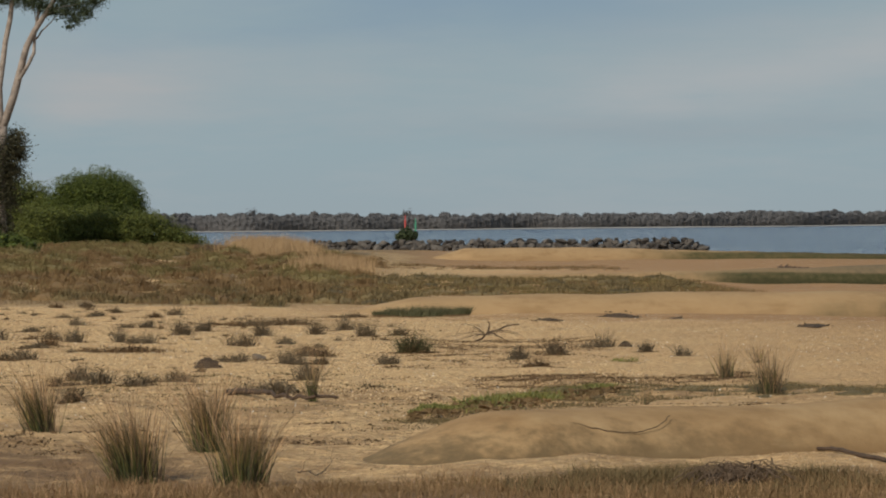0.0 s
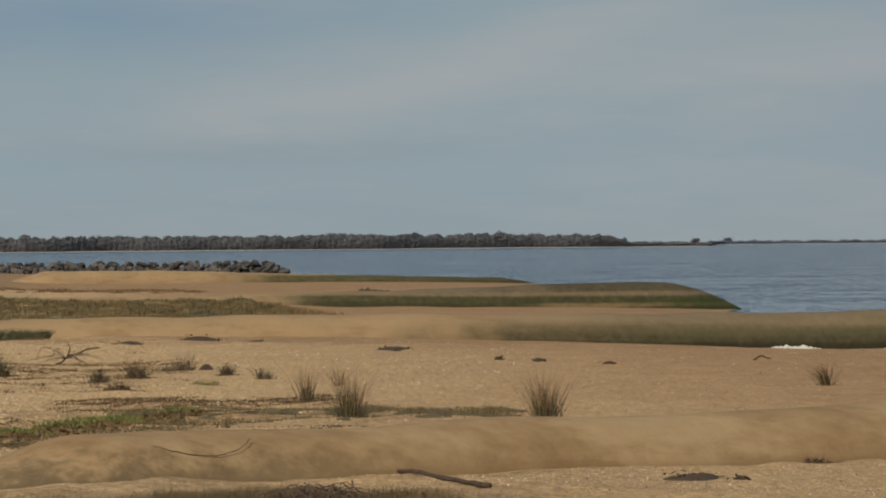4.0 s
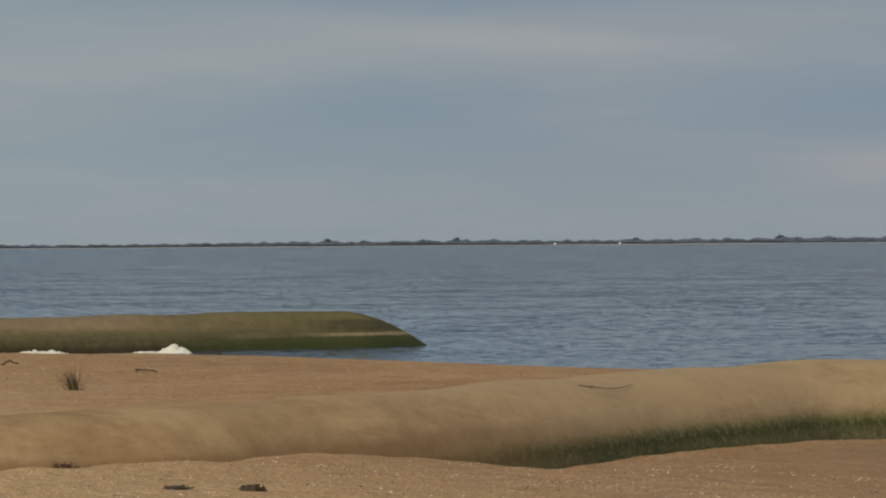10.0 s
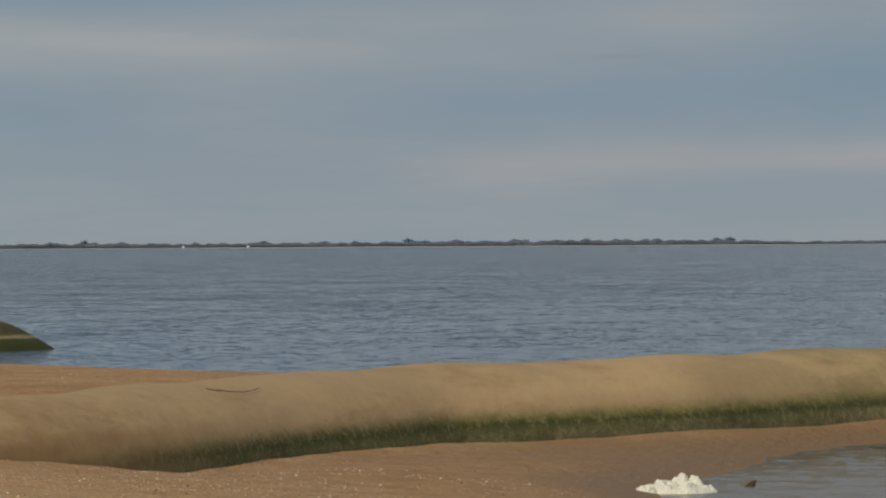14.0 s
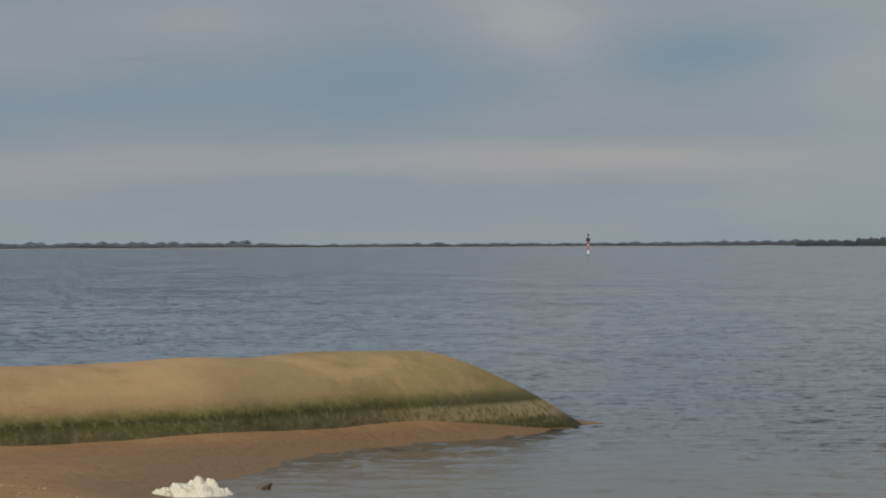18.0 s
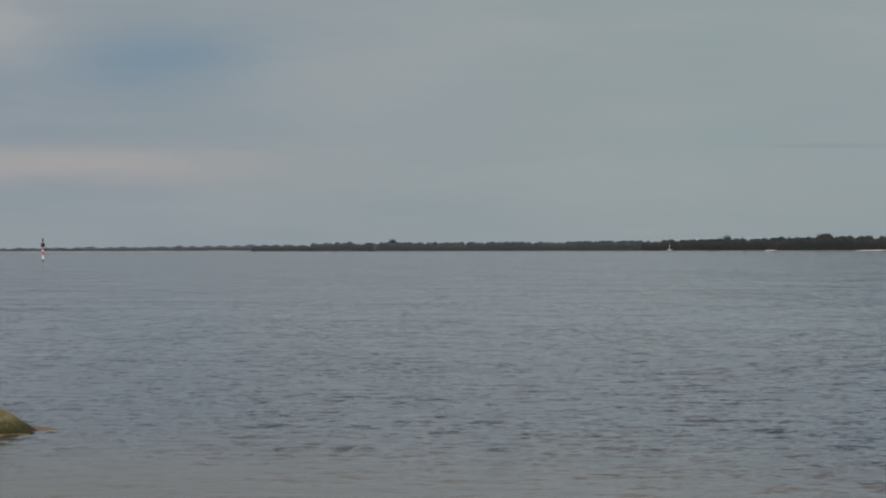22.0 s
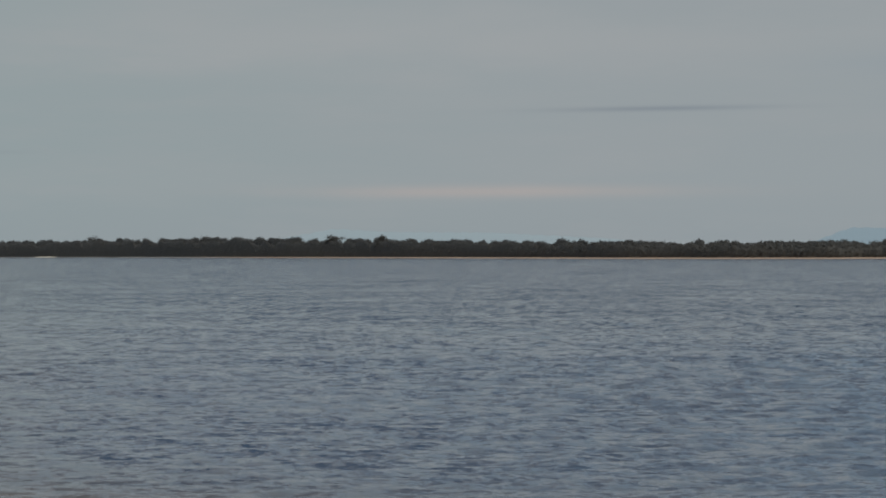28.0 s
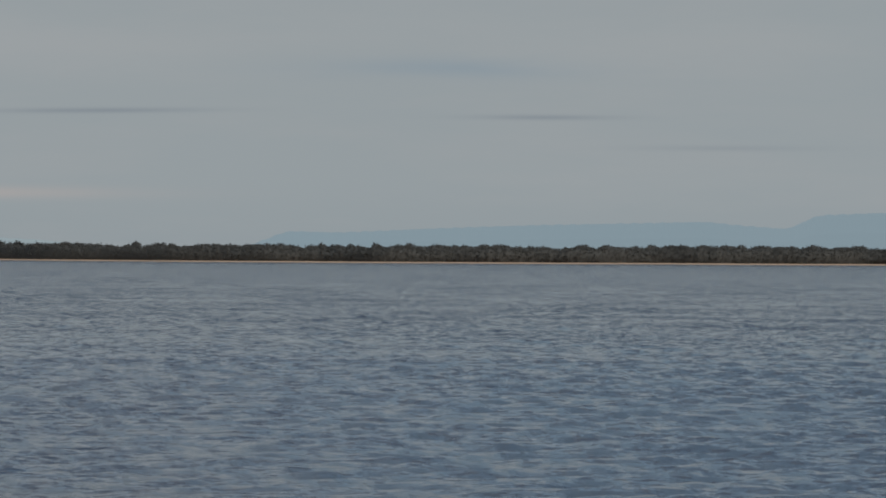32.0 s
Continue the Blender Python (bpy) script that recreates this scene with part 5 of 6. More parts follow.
_gap = lambda x, y: wob(x, y, 31, 3) + 0.6 * wob(x, y, 11, 4) > -0.35
_dune = lambda x, y: wob(x, y, 19, 5) + 0.6 * wob(x, y, 7, 2) > -0.30
scrub("dune_scrub", "brown dry growth in low mounds over the dunes", (-9, -1.2, 134, 310), 900, 30, 1.3, 0.20, 0.035, BROWN, 61)
scrub("dune_scrub", "olive low mounds in front of the bushes", (-9, -2.3, 160, 325), 500, 30, 1.6, 0.30, 0.04, OLIVE, 62, _dune)
hummocks("dune_hummock", "soft olive-brown hummocks of grass over the dunes", (-9, -1.5, 170, 322), 420, 210, 2.4, 0.50, 0.34, OLIVE, 71, _dune)
hummocks("dune_hummock", "shaggy brown hummocks of grass over the dunes", (-9, -0.9, 135, 300), 400, 190, 2.1, 0.38, 0.32, BROWN, 72)
hummocks("dune_hummock", "dark brown shaggy edge of the dune growth", (-9, -0.4, 132, 147), 150, 160, 1.5, 0.30, 0.26, VERGE, 73, lambda x, y: wob(x, y, 9, 6) > -0.2)
hummocks("mound_hummock", "brown grass hummocks on a low mound", (-2.4, 3.4, 148, 192), 170, 70, 1.5, 0.26, 0.2, VERGE, 76, lambda x, y: x < 11.5 - 0.05 * np.abs(y - 160))
hummocks("sand_scrub", "low brown growth in a line behind the groyne", (1.4, 6.6, 55.4, 58.6), 230, 60, 0.9, 0.09, 0.07, VERGE, 74, lambda x, y: wob(x, y, 6, 9) > -0.4, 0.3)
hummocks("verge_hummock", "dark olive grass hummocks at the top of the beach", (1.2, 5.9, 37.2, 39.4), 42, 220, 0.9, 0.09, 0.2, VERGE, 77, lambda x, y: np.hypot(x, y) < 39.2 - 1.6 * np.abs(np.degrees(np.arctan2(x, y)) - 3.6) / 1.9 + 0.5 * wob(x, y, 1.6, 3), 0.22)
scrub("sand_scrub", "brown dead growth among the beach plants", (-6.5, -0.5, 50, 66), 150, 40, 0.6, 0.06, 0.016, VERGE, 78, lambda x, y: wob(x, y, 7, 5) > -0.2)
scrub("sand_scrub", "brown dead mat between the succulents and the groyne", (-0.7, 3.4, 46.0, 56.0), 620, 34, 0.42, 0.07, 0.014, VERGE, 79, lambda x, y: np.abs(np.hypot(x, y) - np.interp(np.degrees(np.arctan2(x, y)), [-0.7, 0.6, 2.6, 3.4], [48.0, 49.6, 54.4, 56.0])) < 1.3)
scrub("sand_scrub", "flat brown thatch on the sand behind the succulents", (0.4, 4.2, 59.5, 63.5), 420, 34, 0.5, 0.045, 0.014, LITTER, 80, lambda x, y: wob(x, y, 5, 4) > -0.25)
scrub("sand_scrub", "dark litter round a dead branch", (-0.3, 2.2, 72, 84), 150, 44, 0.6, 0.05, 0.014, LITTER, 75)
scrub("mound_scrub", "olive-brown growth on a low mound before a groyne", (-2.4, 3.7, 148, 194), 520, 40, 1.0, 0.2, 0.04, OLIVE, 64, lambda x, y: x < 12.5 - 0.05 * np.abs(y - 160))
scrub("bank_scrub", "dry brown growth on the bank beyond", (-1.3, 2.4, 225, 270), 140, 36, 1.2, 0.22, 0.05, BROWN, 66)
scrub("sand_scrub", "thin brown mats on the sand behind the groyne", (-1.4, 5.8, 50.5, 58.5), 330, 30, 0.4, 0.04, 0.013, LITTER, 67, lambda x, y: wob(x, y, 5, 6) > 0.0)
scrub("sand_scrub", "thin brown mats on the sand by the tussocks", (-6.4, -0.8, 43.5, 48.0), 240, 16, 0.30, 0.045, 0.018, LITTER, 68, lambda x, y: wob(x, y, 4, 3) > -0.1)
scrub("sand_scrub", "dark scraps of dead growth on the upper sand", (-6.4, 1.6, 57, 118), 420, 16, 0.28, 0.05, 0.017, LITTER, 69, lambda x, y: wob(x, y, 9, 7) > -0.1)
scrub("sand_scrub", "dark driftline scraps on the sand", (-0.4, 1.6, 66, 84), 110, 40, 0.5, 0.05, 0.014, LITTER, 70)
grass("dune_grass", "brown dry grass over the low dunes", (-9, -1.0, 133, 310), 2600, 15, 0.55, 0.34, 0.022, BROWN, 21, 1.0, keep=lambda x, y: wob(x, y, 31, 3) + 0.6 * wob(x, y, 11, 4) > -0.6)
grass("dune_grass", "brown dry grass along the foot of the dunes", (-9, -0.3, 132, 165), 1300, 14, 0.5, 0.24, 0.018, BROWN, 23, 1.0, keep=_gap)
grass("dune_grass", "olive grass between the dune mounds", (-9, -2.7, 150, 325), 1300, 15, 0.6, 0.42, 0.024, OLIVE, 22, 1.0, keep=_dune)
grass("mound_grass", "brown grass on a low mound before a groyne", (-2.4, 4.2, 146, 194), 1000, 14, 0.5, 0.26, 0.02, BROWN, 24, 1.0, keep=lambda x, y: x < 13 - 0.05 * np.abs(y - 160))
grass("mound_grass", "olive grass on a low mound before a groyne", (-2.4, 3.9, 150, 194), 700, 14, 0.5, 0.26, 0.02, OLIVE, 25, 1.0, keep=lambda x, y: (x < 12 - 0.05 * np.abs(y - 160)) & _gap(x, y))
grass("dune_tufts", "dark olive tufts of taller grass on the dunes", (-9, -1.2, 134, 320), 150, 34, 0.42, 0.55, 0.024, VERGE, 35, 0.8, keep=_dune)
grass("dune_tufts", "dark brown tufts of taller grass on the dunes", (-9, 3.4, 134, 200), 80, 30, 0.5, 0.42, 0.024, LITTER, 36, 0.9, keep=lambda x, y: (x < 10) & _dune(x, y))
grass("tall_reeds", "tall straw-coloured reeds on the dune", (-2.75, -1.95, 262, 292), 460, 26, 0.5, 1.8, 0.024, REED, 26, 0.35)
grass("tall_reeds", "pale straw reeds beside a sandy gap", (-1.72, -1.25, 198, 212), 170, 26, 0.35, 1.45, 0.022, REED, 27, 0.35)
grass("tall_reeds", "dark burnt reed stems beside straw reeds", (-3.3, -2.75, 275, 290), 40, 12, 0.4, 1.2, 0.03, DRIFT, 28, 0.25)
grass("verge_grass", "short dry grass at the top of the beach", (-7, 6.6, 34.6, 38.6), 800, 18, 0.20, 0.20, 0.007, BROWN, 29, 1.3, keep=lambda x, y: np.hypot(x, y) < 37.4 + 0.9 * wob(x, y, 2.6, 2))
grass("verge_grass", "wispy straw stems at the top of the beach", (-7, 6.6, 34.6, 38.2), 260, 9, 0.25, 0.34, 0.005, STRAW, 33, 1.0, keep=lambda x, y: np.hypot(x, y) < 37.6 + 0.9 * wob(x, y, 2.6, 2))
grass("verge_grass", "thicker olive grass at the top of the beach", (1.0, 6.2, 36.2, 39.8), 620, 26, 0.15, 0.21, 0.007, VERGE, 30, 1.2, keep=lambda x, y: np.hypot(x, y) < 39.4 - 1.7 * np.abs(np.degrees(np.arctan2(x, y)) - 3.3) / 1.9 + 0.4 * wob(x, y, 0.9, 3))
grass("verge_grass", "brown dead blades among olive grass", (1.2, 6.0, 36.0, 39.9), 300, 20, 0.18, 0.24, 0.007, BROWN, 34, 1.4, keep=lambda x, y: np.hypot(x, y) < 39.6 - 1.6 * np.abs(np.degrees(np.arctan2(x, y)) - 3.3) / 1.9 + 0.5 * wob(x, y, 1.1, 5))


# ---- tussocks ----
def stem_material(name, low, middle, high, top):
    """Sedge stems: green near the root, drying to straw and red-brown at the tips."""
    m, n, l, b = nodes_of(name)
    co, geo, xyz = n.new("ShaderNodeTexCoord"), n.new("ShaderNodeNewGeometry"), n.new("ShaderNodeSeparateXYZ")
    l.new(co.outputs["Object"], xyz.inputs[0])
    up = maths(n, l, "ADD", maths(n, l, "DIVIDE", xyz.outputs[2], top), maths(n, l, "MULTIPLY", maths(n, l, "SUBTRACT", geo.outputs["Random Per Island"], 0.5), 0.4))
    col = ramp_of(n, l, up, [(0.05, low), (0.40, middle), (0.85, high)])
    tone = ramp_of(n, l, geo.outputs["Random Per Island"], [(0.0, (0.45, 0.45, 0.42)), (0.7, (1.0, 1.0, 0.95)), (1.0, (1.8, 1.7, 1.5))])
    l.new(blend(n, l, 1.0, col, tone, "MULTIPLY"), b.inputs["Base Color"])
    b.inputs["Roughness"].default_value = 0.75
    return m


SEDGE = stem_material("sedge_stem", (0.028, 0.042, 0.006), (0.100, 0.094, 0.022), (0.25, 0.140, 0.062), 0.75)
DRY_SEDGE = stem_material("dry_sedge_stem", (0.085, 0.060, 0.030), (0.185, 0.118, 0.060), (0.34, 0.215, 0.120), 0.8)


def tussock(az, d, tall, wide, n, lean, label, seed, dry=0.40, name="tussock"):
    """A sedge tussock: stiff green stems with dry ones round them."""
    rng = np.random.default_rng(seed)
    x, y = place(az, d)
    root = tagged(new(name), label, "grass tussock", "tussocks on the beach")
    root.location = (x, y, float(ground_z(x, y)) - 0.02)
    for nm, m, share, reach, grow in (("green_growth", SEDGE, 1 - dry, 0.85, 0.90), ("dry_growth", DRY_SEDGE, dry, 1.6, 1.38)):
        k = max(int(n * (1.7 if nm == "green_growth" else 0.85 if dry > 0.6 else 1.2) * share), 4)
        base = np.stack([rng.normal(size=k) * wide * 0.19, rng.normal(size=k) * wide * 0.19, np.zeros(k)], 1)
        out = base[:, :2] / (wide * 0.4) * 0.25 * reach + rng.normal(size=(k, 2)) * 0.17 * reach + np.array([lean, 0])
        h = tall * grow * rng.uniform(0.35, 1.0, k)
        v, f = bent(base, h, rng.uniform(0.7, 1.3, k) * 0.0085, out, rng, 1.5)
        tagged(part(nm, mesh(nm, v, f, m), root), kind="stuff")
    return root


tussock(-5.45, 47.8, 0.82, 0.34, 300, -0.25, "leaning green sedge tussock with brown dry tips", 1)
tussock(-4.20, 38.9, 0.80, 0.44, 520, -0.22, "large green and brown sedge tussock on sand", 2)
tussock(-3.20, 42.6, 0.80, 0.38, 330, -0.16, "brown-tipped sedge tussock beside a taller one", 3, 0.48)
tussock(-2.75, 38.1, 0.78, 0.40, 480, 0.0, "tall dense green sedge tussock with straw stems", 4, 0.3)
tussock(-1.79, 54.2, 0.58, 0.12, 70, -0.05, "thin upright green tussock by driftwood", 5)
tussock(3.83, 61.3, 0.62, 0.26, 90, -0.05, "sparse straw-coloured tussock on sand", 6, 0.75)
tussock(4.41, 55.6, 0.62, 0.38, 200, 0.0, "spreading dry brown tussock on sand", 7, 0.75)
tussock(4.27, 69.4, 0.42, 0.16, 60, -0.05, "small dry upright tussock", 8, 0.8)
tussock(7.07, 55.0, 0.66, 0.44, 230, 0.0, "wide dry grey-brown tussock behind the groyne", 9, 0.8)
tussock(10.89, 67.0, 0.42, 0.26, 130, -0.35, "windblown dry tussock leaning over", 10, 0.9)
tussock(2.74, 53.0, 0.30, 0.12, 26, 0.0, "few thin dry stems on the sand", 11, 0.8)


# ---- low plants on the sand ----
def herb(az, d, wide, tall, seed, label, material, n=90):
    """A low plant: a few uneven cushions of stems and small leaves, with dead stuff trailing round them."""
    rng = np.random.default_rng(seed)
    x, y = place(az, d)
    root = tagged(new("beach_plant"), label, "plant", "low plants on the sand")
    root.matrix_world = pose(x, y, float(ground_z(x, y)) - 0.01, 0, 0, rng.uniform(-20, 20))
    lobes = int(rng.integers(2, 5))
    lx, ly = (rng.random(lobes) - 0.5) * wide * 0.75, rng.normal(size=lobes) * wide * 0.18
    lr, lt = wide * rng.uniform(0.14, 0.34, lobes), tall * rng.uniform(0.35, 1.0, lobes)
    lt[0], lx[0] = tall, lx[0] * 0.4
    pick = rng.choice(lobes, n, p=lr / lr.sum())
    q = rng.normal(size=(n, 2)) * 0.5
    base = np.stack([lx[pick] + q[:, 0] * lr[pick], ly[pick] + q[:, 1] * lr[pick], np.zeros(n)], 1)
    v, f = bent(base, lt[pick] * rng.uniform(0.45, 1.15, n), rng.uniform(0.006, 0.012, n), q * 0.7 + rng.normal(size=(n, 2)) * 0.4, rng, 1.4)
    tagged(part("stem_growth", mesh("stem_growth", v, f, material), root), kind="stuff")
    k = int(n * 2.6)
    pick = rng.choice(lobes, k, p=lr / lr.sum())
    q = rng.normal(size=(k, 2)) * 0.55
    c = np.stack([lx[pick] + q[:, 0] * lr[pick], ly[pick] + q[:, 1] * lr[pick], np.abs(rng.normal(size=k)) * lt[pick] * 0.42 * np.exp(-(q ** 2).sum(1))], 1)
    tagged(part("leaf_growth", mesh("leaf_growth", *leaves(c, 0.016 + 0.008 * wide, rng), LITTER if seed % 3 == 0 else material), root), kind="stuff")
    k = int(n * 1.2)
    c = np.stack([rng.normal(size=k) * wide * 0.42, rng.normal(size=k) * wide * 0.34, np.full(k, 0.018)], 1)
    tagged(part("dead_growth", mesh("dead_growth", *leaves(c, 0.017, rng, 0.85), LITTER), root, "dead brown scraps round the plant"), kind="stuff")


_tufts = [(-5.99, 89.9), (-5.69, 73.7), (-5.36, 88.7), (-4.99, 104.3), (-4.94, 85.7), (-4.90, 62.6), (-4.36, 85.9), (-4.04, 81.9), (-3.59, 118.9), (-3.54, 91.6), (-3.22, 94.3), (-2.75, 80.9), (-2.80, 70.9), (-2.14, 69.7),
          (-1.76, 90.2), (-1.37, 93.4), (-1.11, 89.4), (-0.60, 89.7), (-4.62, 61.0), (2.13, 77.2), (1.53, 72.6), (0.97, 70.8), (-2.45, 87.2), (-4.97, 56.0), (-1.96, 62.4)]
for _k, (_a1, _d1) in enumerate(_tufts):
    herb(_a1, _d1, random.uniform(0.40, 0.70), random.uniform(0.26, 0.48), 100 + _k, "small grey-green plant growing on dry sand", HERB, 150)
_mats = [(-5.27, 82.1, 0.8), (-4.85, 130.8, 0.8), (-5.57, 80.8, 0.7), (-5.20, 61.0, 0.4), (-4.27, 100.4, 0.5), (-4.01, 100.3, 0.4), (-4.48, 77.2, 1.5), (-3.69, 62.1, 1.0), (-4.18, 60.5, 0.5), (-2.80, 102.9, 1.5), (-2.14, 101.9, 1.9),
         (-2.14, 81.7, 0.5), (-1.77, 73.7, 0.65), (-1.66, 69.9, 0.5), (-0.79, 69.3, 0.4), (-3.96, 115.4, 0.5), (-4.43, 121.6, 0.5), (-4.73, 117.6, 0.5), (-5.26, 129.3, 0.5), (-5.17, 117.0, 0.5), (-5.62, 96.9, 0.5), (-5.62, 90.3, 0.6),
         (-5.97, 72.7, 0.5), (2.75, 75.2, 0.3), (1.27, 67.4, 0.5), (-1.30, 116.3, 1.4), (-2.43, 56.2, 0.95)]
for _k, (_a1, _d1, _w1) in enumerate(_mats):
    herb(_a1, _d1, _w1, random.uniform(0.14, 0.28), 200 + _k, "flat brown mat of dry plant stems on sand", HERB if _k % 3 else LITTER, int(110 + 160 * _w1))
_few = np.random.default_rng(12)
for _k in range(95):
    _a1, _d1 = _few.uniform(-6.3, -0.4), math.sqrt(_few.uniform(58 ** 2, 129 ** 2))
    if _a1 > -2.4 and _d1 > 112:
        continue
    herb(_a1, _d1, _few.uniform(0.14, 0.40), _few.uniform(0.05, 0.16), 400 + _k, "tiny dry brown plant on pale sand", HERB if _k % 2 else LITTER, 34)
herb(-0.45, 75.0, 0.60, 0.56, 300, "dark bushy grey-green plant on the sand", DARKMAT, 420)
herb(3.21, 72.5, 0.36, 0.26, 301, "small dark green plant on bare sand", HERB, 120)
herb(2.52, 70.7, 0.7, 0.16, 302, "low green sprawling plant on sand", SUCC, 70)
herb(10.65, 46.2, 0.50, 0.12, 303, "dark brown tangled plant lodged on the groyne's foot", DRIFT, 160)


# ---- succulent mats ----
def succulent(az0, az1, d0, d1, wide, tall, n, label, seed, material=SUCC):
    rng = np.random.default_rng(seed)
    q = rng.random(n)
    a, d = np.radians(az0 + (az1 - az0) * q), d0 + (d1 - d0) * q + rng.normal(size=n) * wide * 0.4 * np.sin(np.pi * np.clip(q, 0.06, 0.97))
    x, y = d * np.sin(a), d * np.cos(a)
    z = ground_z(x, y) - 0.01
    v, f = blades(np.stack([x, y, z], 1), tall * rng.uniform(0.4, 1.1, n) * (0.6 + 0.4 * np.sin(np.pi * q)) * (0.75 + 0.45 * wob(x, y, 1.3, seed + 3)), rng.uniform(0.012, 0.026, n) * (0.7 + 0.5 * (wob(x, y, 0.9, seed) > 0)), rng.uniform(0.2, 1.2, n), rng, 1.2)
    root = tagged(new("succulent_mat"), label, "ground plant")
    tagged(part("shoot_mat", mesh("shoot_mat", v, f, material), root), kind="stuff")
    k = n // 2
    tagged(part("dead_growth", mesh("dead_growth", *leaves(np.stack([x[:k], y[:k] - wide * 0.45, z[:k] + 0.03], 1), 0.035, rng, 0.8), BROWN), root, "brown dead stems at the mat's edge"), kind="stuff")


succulent(-0.5, 2.55, 50.2, 58.6, 2.4, 0.12, 5200, "bright green succulent mat beside the groyne", 1)
succulent(-0.95, 0.35, 117.5, 119.0, 1.9, 0.42, 3600, "dark green low mat at the groyne's buried end", 2, DARKMAT)


# ---- driftwood, sticks and wrack ----
def stick(pts, r0, r1, label, seed, name="driftwood_stick", twigs=0, material=None):
    """A crooked stick through (heading, distance, height over the sand) points."""
    rng = np.random.default_rng(seed)
    p = []
    for a, d, h in pts:
        x, y = place(a, d)
        p.append((x, y, float(ground_z(x, y)) + h))
    p = np.array(p)
    q, f = np.linspace(0, 1, len(p)), np.linspace(0, 1, 5 * len(p))
    c = np.stack([np.interp(f, q, p[:, i]) for i in range(3)], 1)
    c[1:-1] = 0.25 * c[:-2] + 0.5 * c[1:-1] + 0.25 * c[2:]
    c[1:-1] += rng.normal(size=(len(c) - 2, 3)) * r0 * 0.35
    root = tagged(new(name), label, "driftwood")
    part("stem", mesh("stem", *limb(c, np.linspace(r0, r1, len(c)) * rng.uniform(0.85, 1.15, len(c))), material or DRIFT, True), root)
    for k in range(twigs):
        s = c[rng.integers(1, len(c) - 1)]
        e = s + np.array([rng.normal() * 0.26, rng.normal() * 0.2, rng.uniform(0.02, 0.26)])
        part("twig", mesh("twig", *limb(crooked(s, e, 5, 0.03, rng), np.linspace(r1 * 0.8, r1 * 0.3, 5), 5), material or DRIFT), root)
    return root


stick([(4.42, 43.2, 0.02), (4.75, 43.1, 0.04), (5.05, 42.9, 0.07), (5.25, 42.5, 0.04), (5.7, 41.4, 0.03), (6.3, 40.3, 0.03)], 0.014, 0.026, "dark driftwood stick lying on sand before the groyne", 1)
stick([(-2.95, 56.0, 0.05), (-2.5, 55.4, 0.10), (-2.1, 54.3, 0.05), (-1.45, 53.6, 0.08)], 0.042, 0.018, "forked dark driftwood log on sand", 2, "driftwood_log", 2)


def dead_branch(az, d):
    """A fallen bare branch: a bent stem, two forks and long thin arching twigs (across, along, up)."""
    rng = np.random.default_rng(35)
    x, y = place(az, d)
    root = tagged(new("dead_branch"), "fallen bare branch with thin arching twigs on sand", "driftwood")
    root.matrix_world = pose(x, y, float(ground_z(x, y)), 0, 0, -az)

    def line(pts, r0, r1):
        p = np.array(pts, float)
        q, f = np.linspace(0, 1, len(p)), np.linspace(0, 1, 14)
        c = np.stack([np.interp(f, q, p[:, i]) for i in range(3)], 1)
        for _ in range(2):
            c[1:-1] = 0.25 * c[:-2] + 0.5 * c[1:-1] + 0.25 * c[2:]
        return limb(c + rng.normal(size=c.shape) * 0.004, np.linspace(r0, r1, 14), 6)

    stem = part("stem", mesh("stem", *line([(-0.1, 0, 0.0), (0.06, 0, 0.05), (0.17, 0.05, 0.18), (0.22, 0.05, 0.30), (0.17, 0.1, 0.42)], 0.022, 0.009), DRIFT, True), root)
    part("fork", mesh("fork", *line([(0.15, 0.05, 0.16), (0.36, 0, 0.22), (0.52, 0, 0.29), (0.62, -0.1, 0.32), (0.80, -0.1, 0.34)], 0.018, 0.014), DRIFT, True), stem)
    part("fork", mesh("fork", *line([(0.20, 0.05, 0.2), (0.36, -0.1, 0.12), (0.50, -0.1, 0.03), (0.56, -0.1, 0.0)], 0.013, 0.009), DRIFT, True), stem)
    for k in range(13):
        e = rng.uniform(-0.85, -0.15) if k < 9 else rng.uniform(0.4, 0.8)
        h = rng.uniform(0.02, 0.40)
        part("twig", mesh("twig", *line([(0.12, 0.03, 0.12), (0.12 + e * 0.4, rng.normal() * 0.15, 0.1 + h * 0.6), (0.1 + e * 0.8, rng.normal() * 0.25, h), (0.1 + e, rng.normal() * 0.3, h * rng.uniform(0.2, 1.1))], 0.007, 0.003), TWIG), stem)


dead_branch(0.48, 84.0)
stick([(-2.0, 39.8, 0.01), (-1.86, 39.6, 0.05), (-1.75, 39.5, 0.02), (-1.62, 39.9, 0.05)], 0.009, 0.005, "small tangle of bare twigs on sand", 6, "twig", 4, TWIG)
stick([(4.55, 262, 0.1), (4.75, 261, 0.12), (4.95, 260.5, 0.1)], 0.13, 0.10, "dark log stranded by a groyne", 7, "driftwood_log", 2)
stick([(11.7, 77.4, 0.03), (11.85, 77, 0.06), (12.0, 77, 0.03)], 0.018, 0.010, "short dark stick on the sand", 8)
stick([(9.9, 81.5, 0.02), (10.0, 81.3, 0.09), (10.12, 81.5, 0.03)], 0.02, 0.01, "small arched stick on the sand", 9)


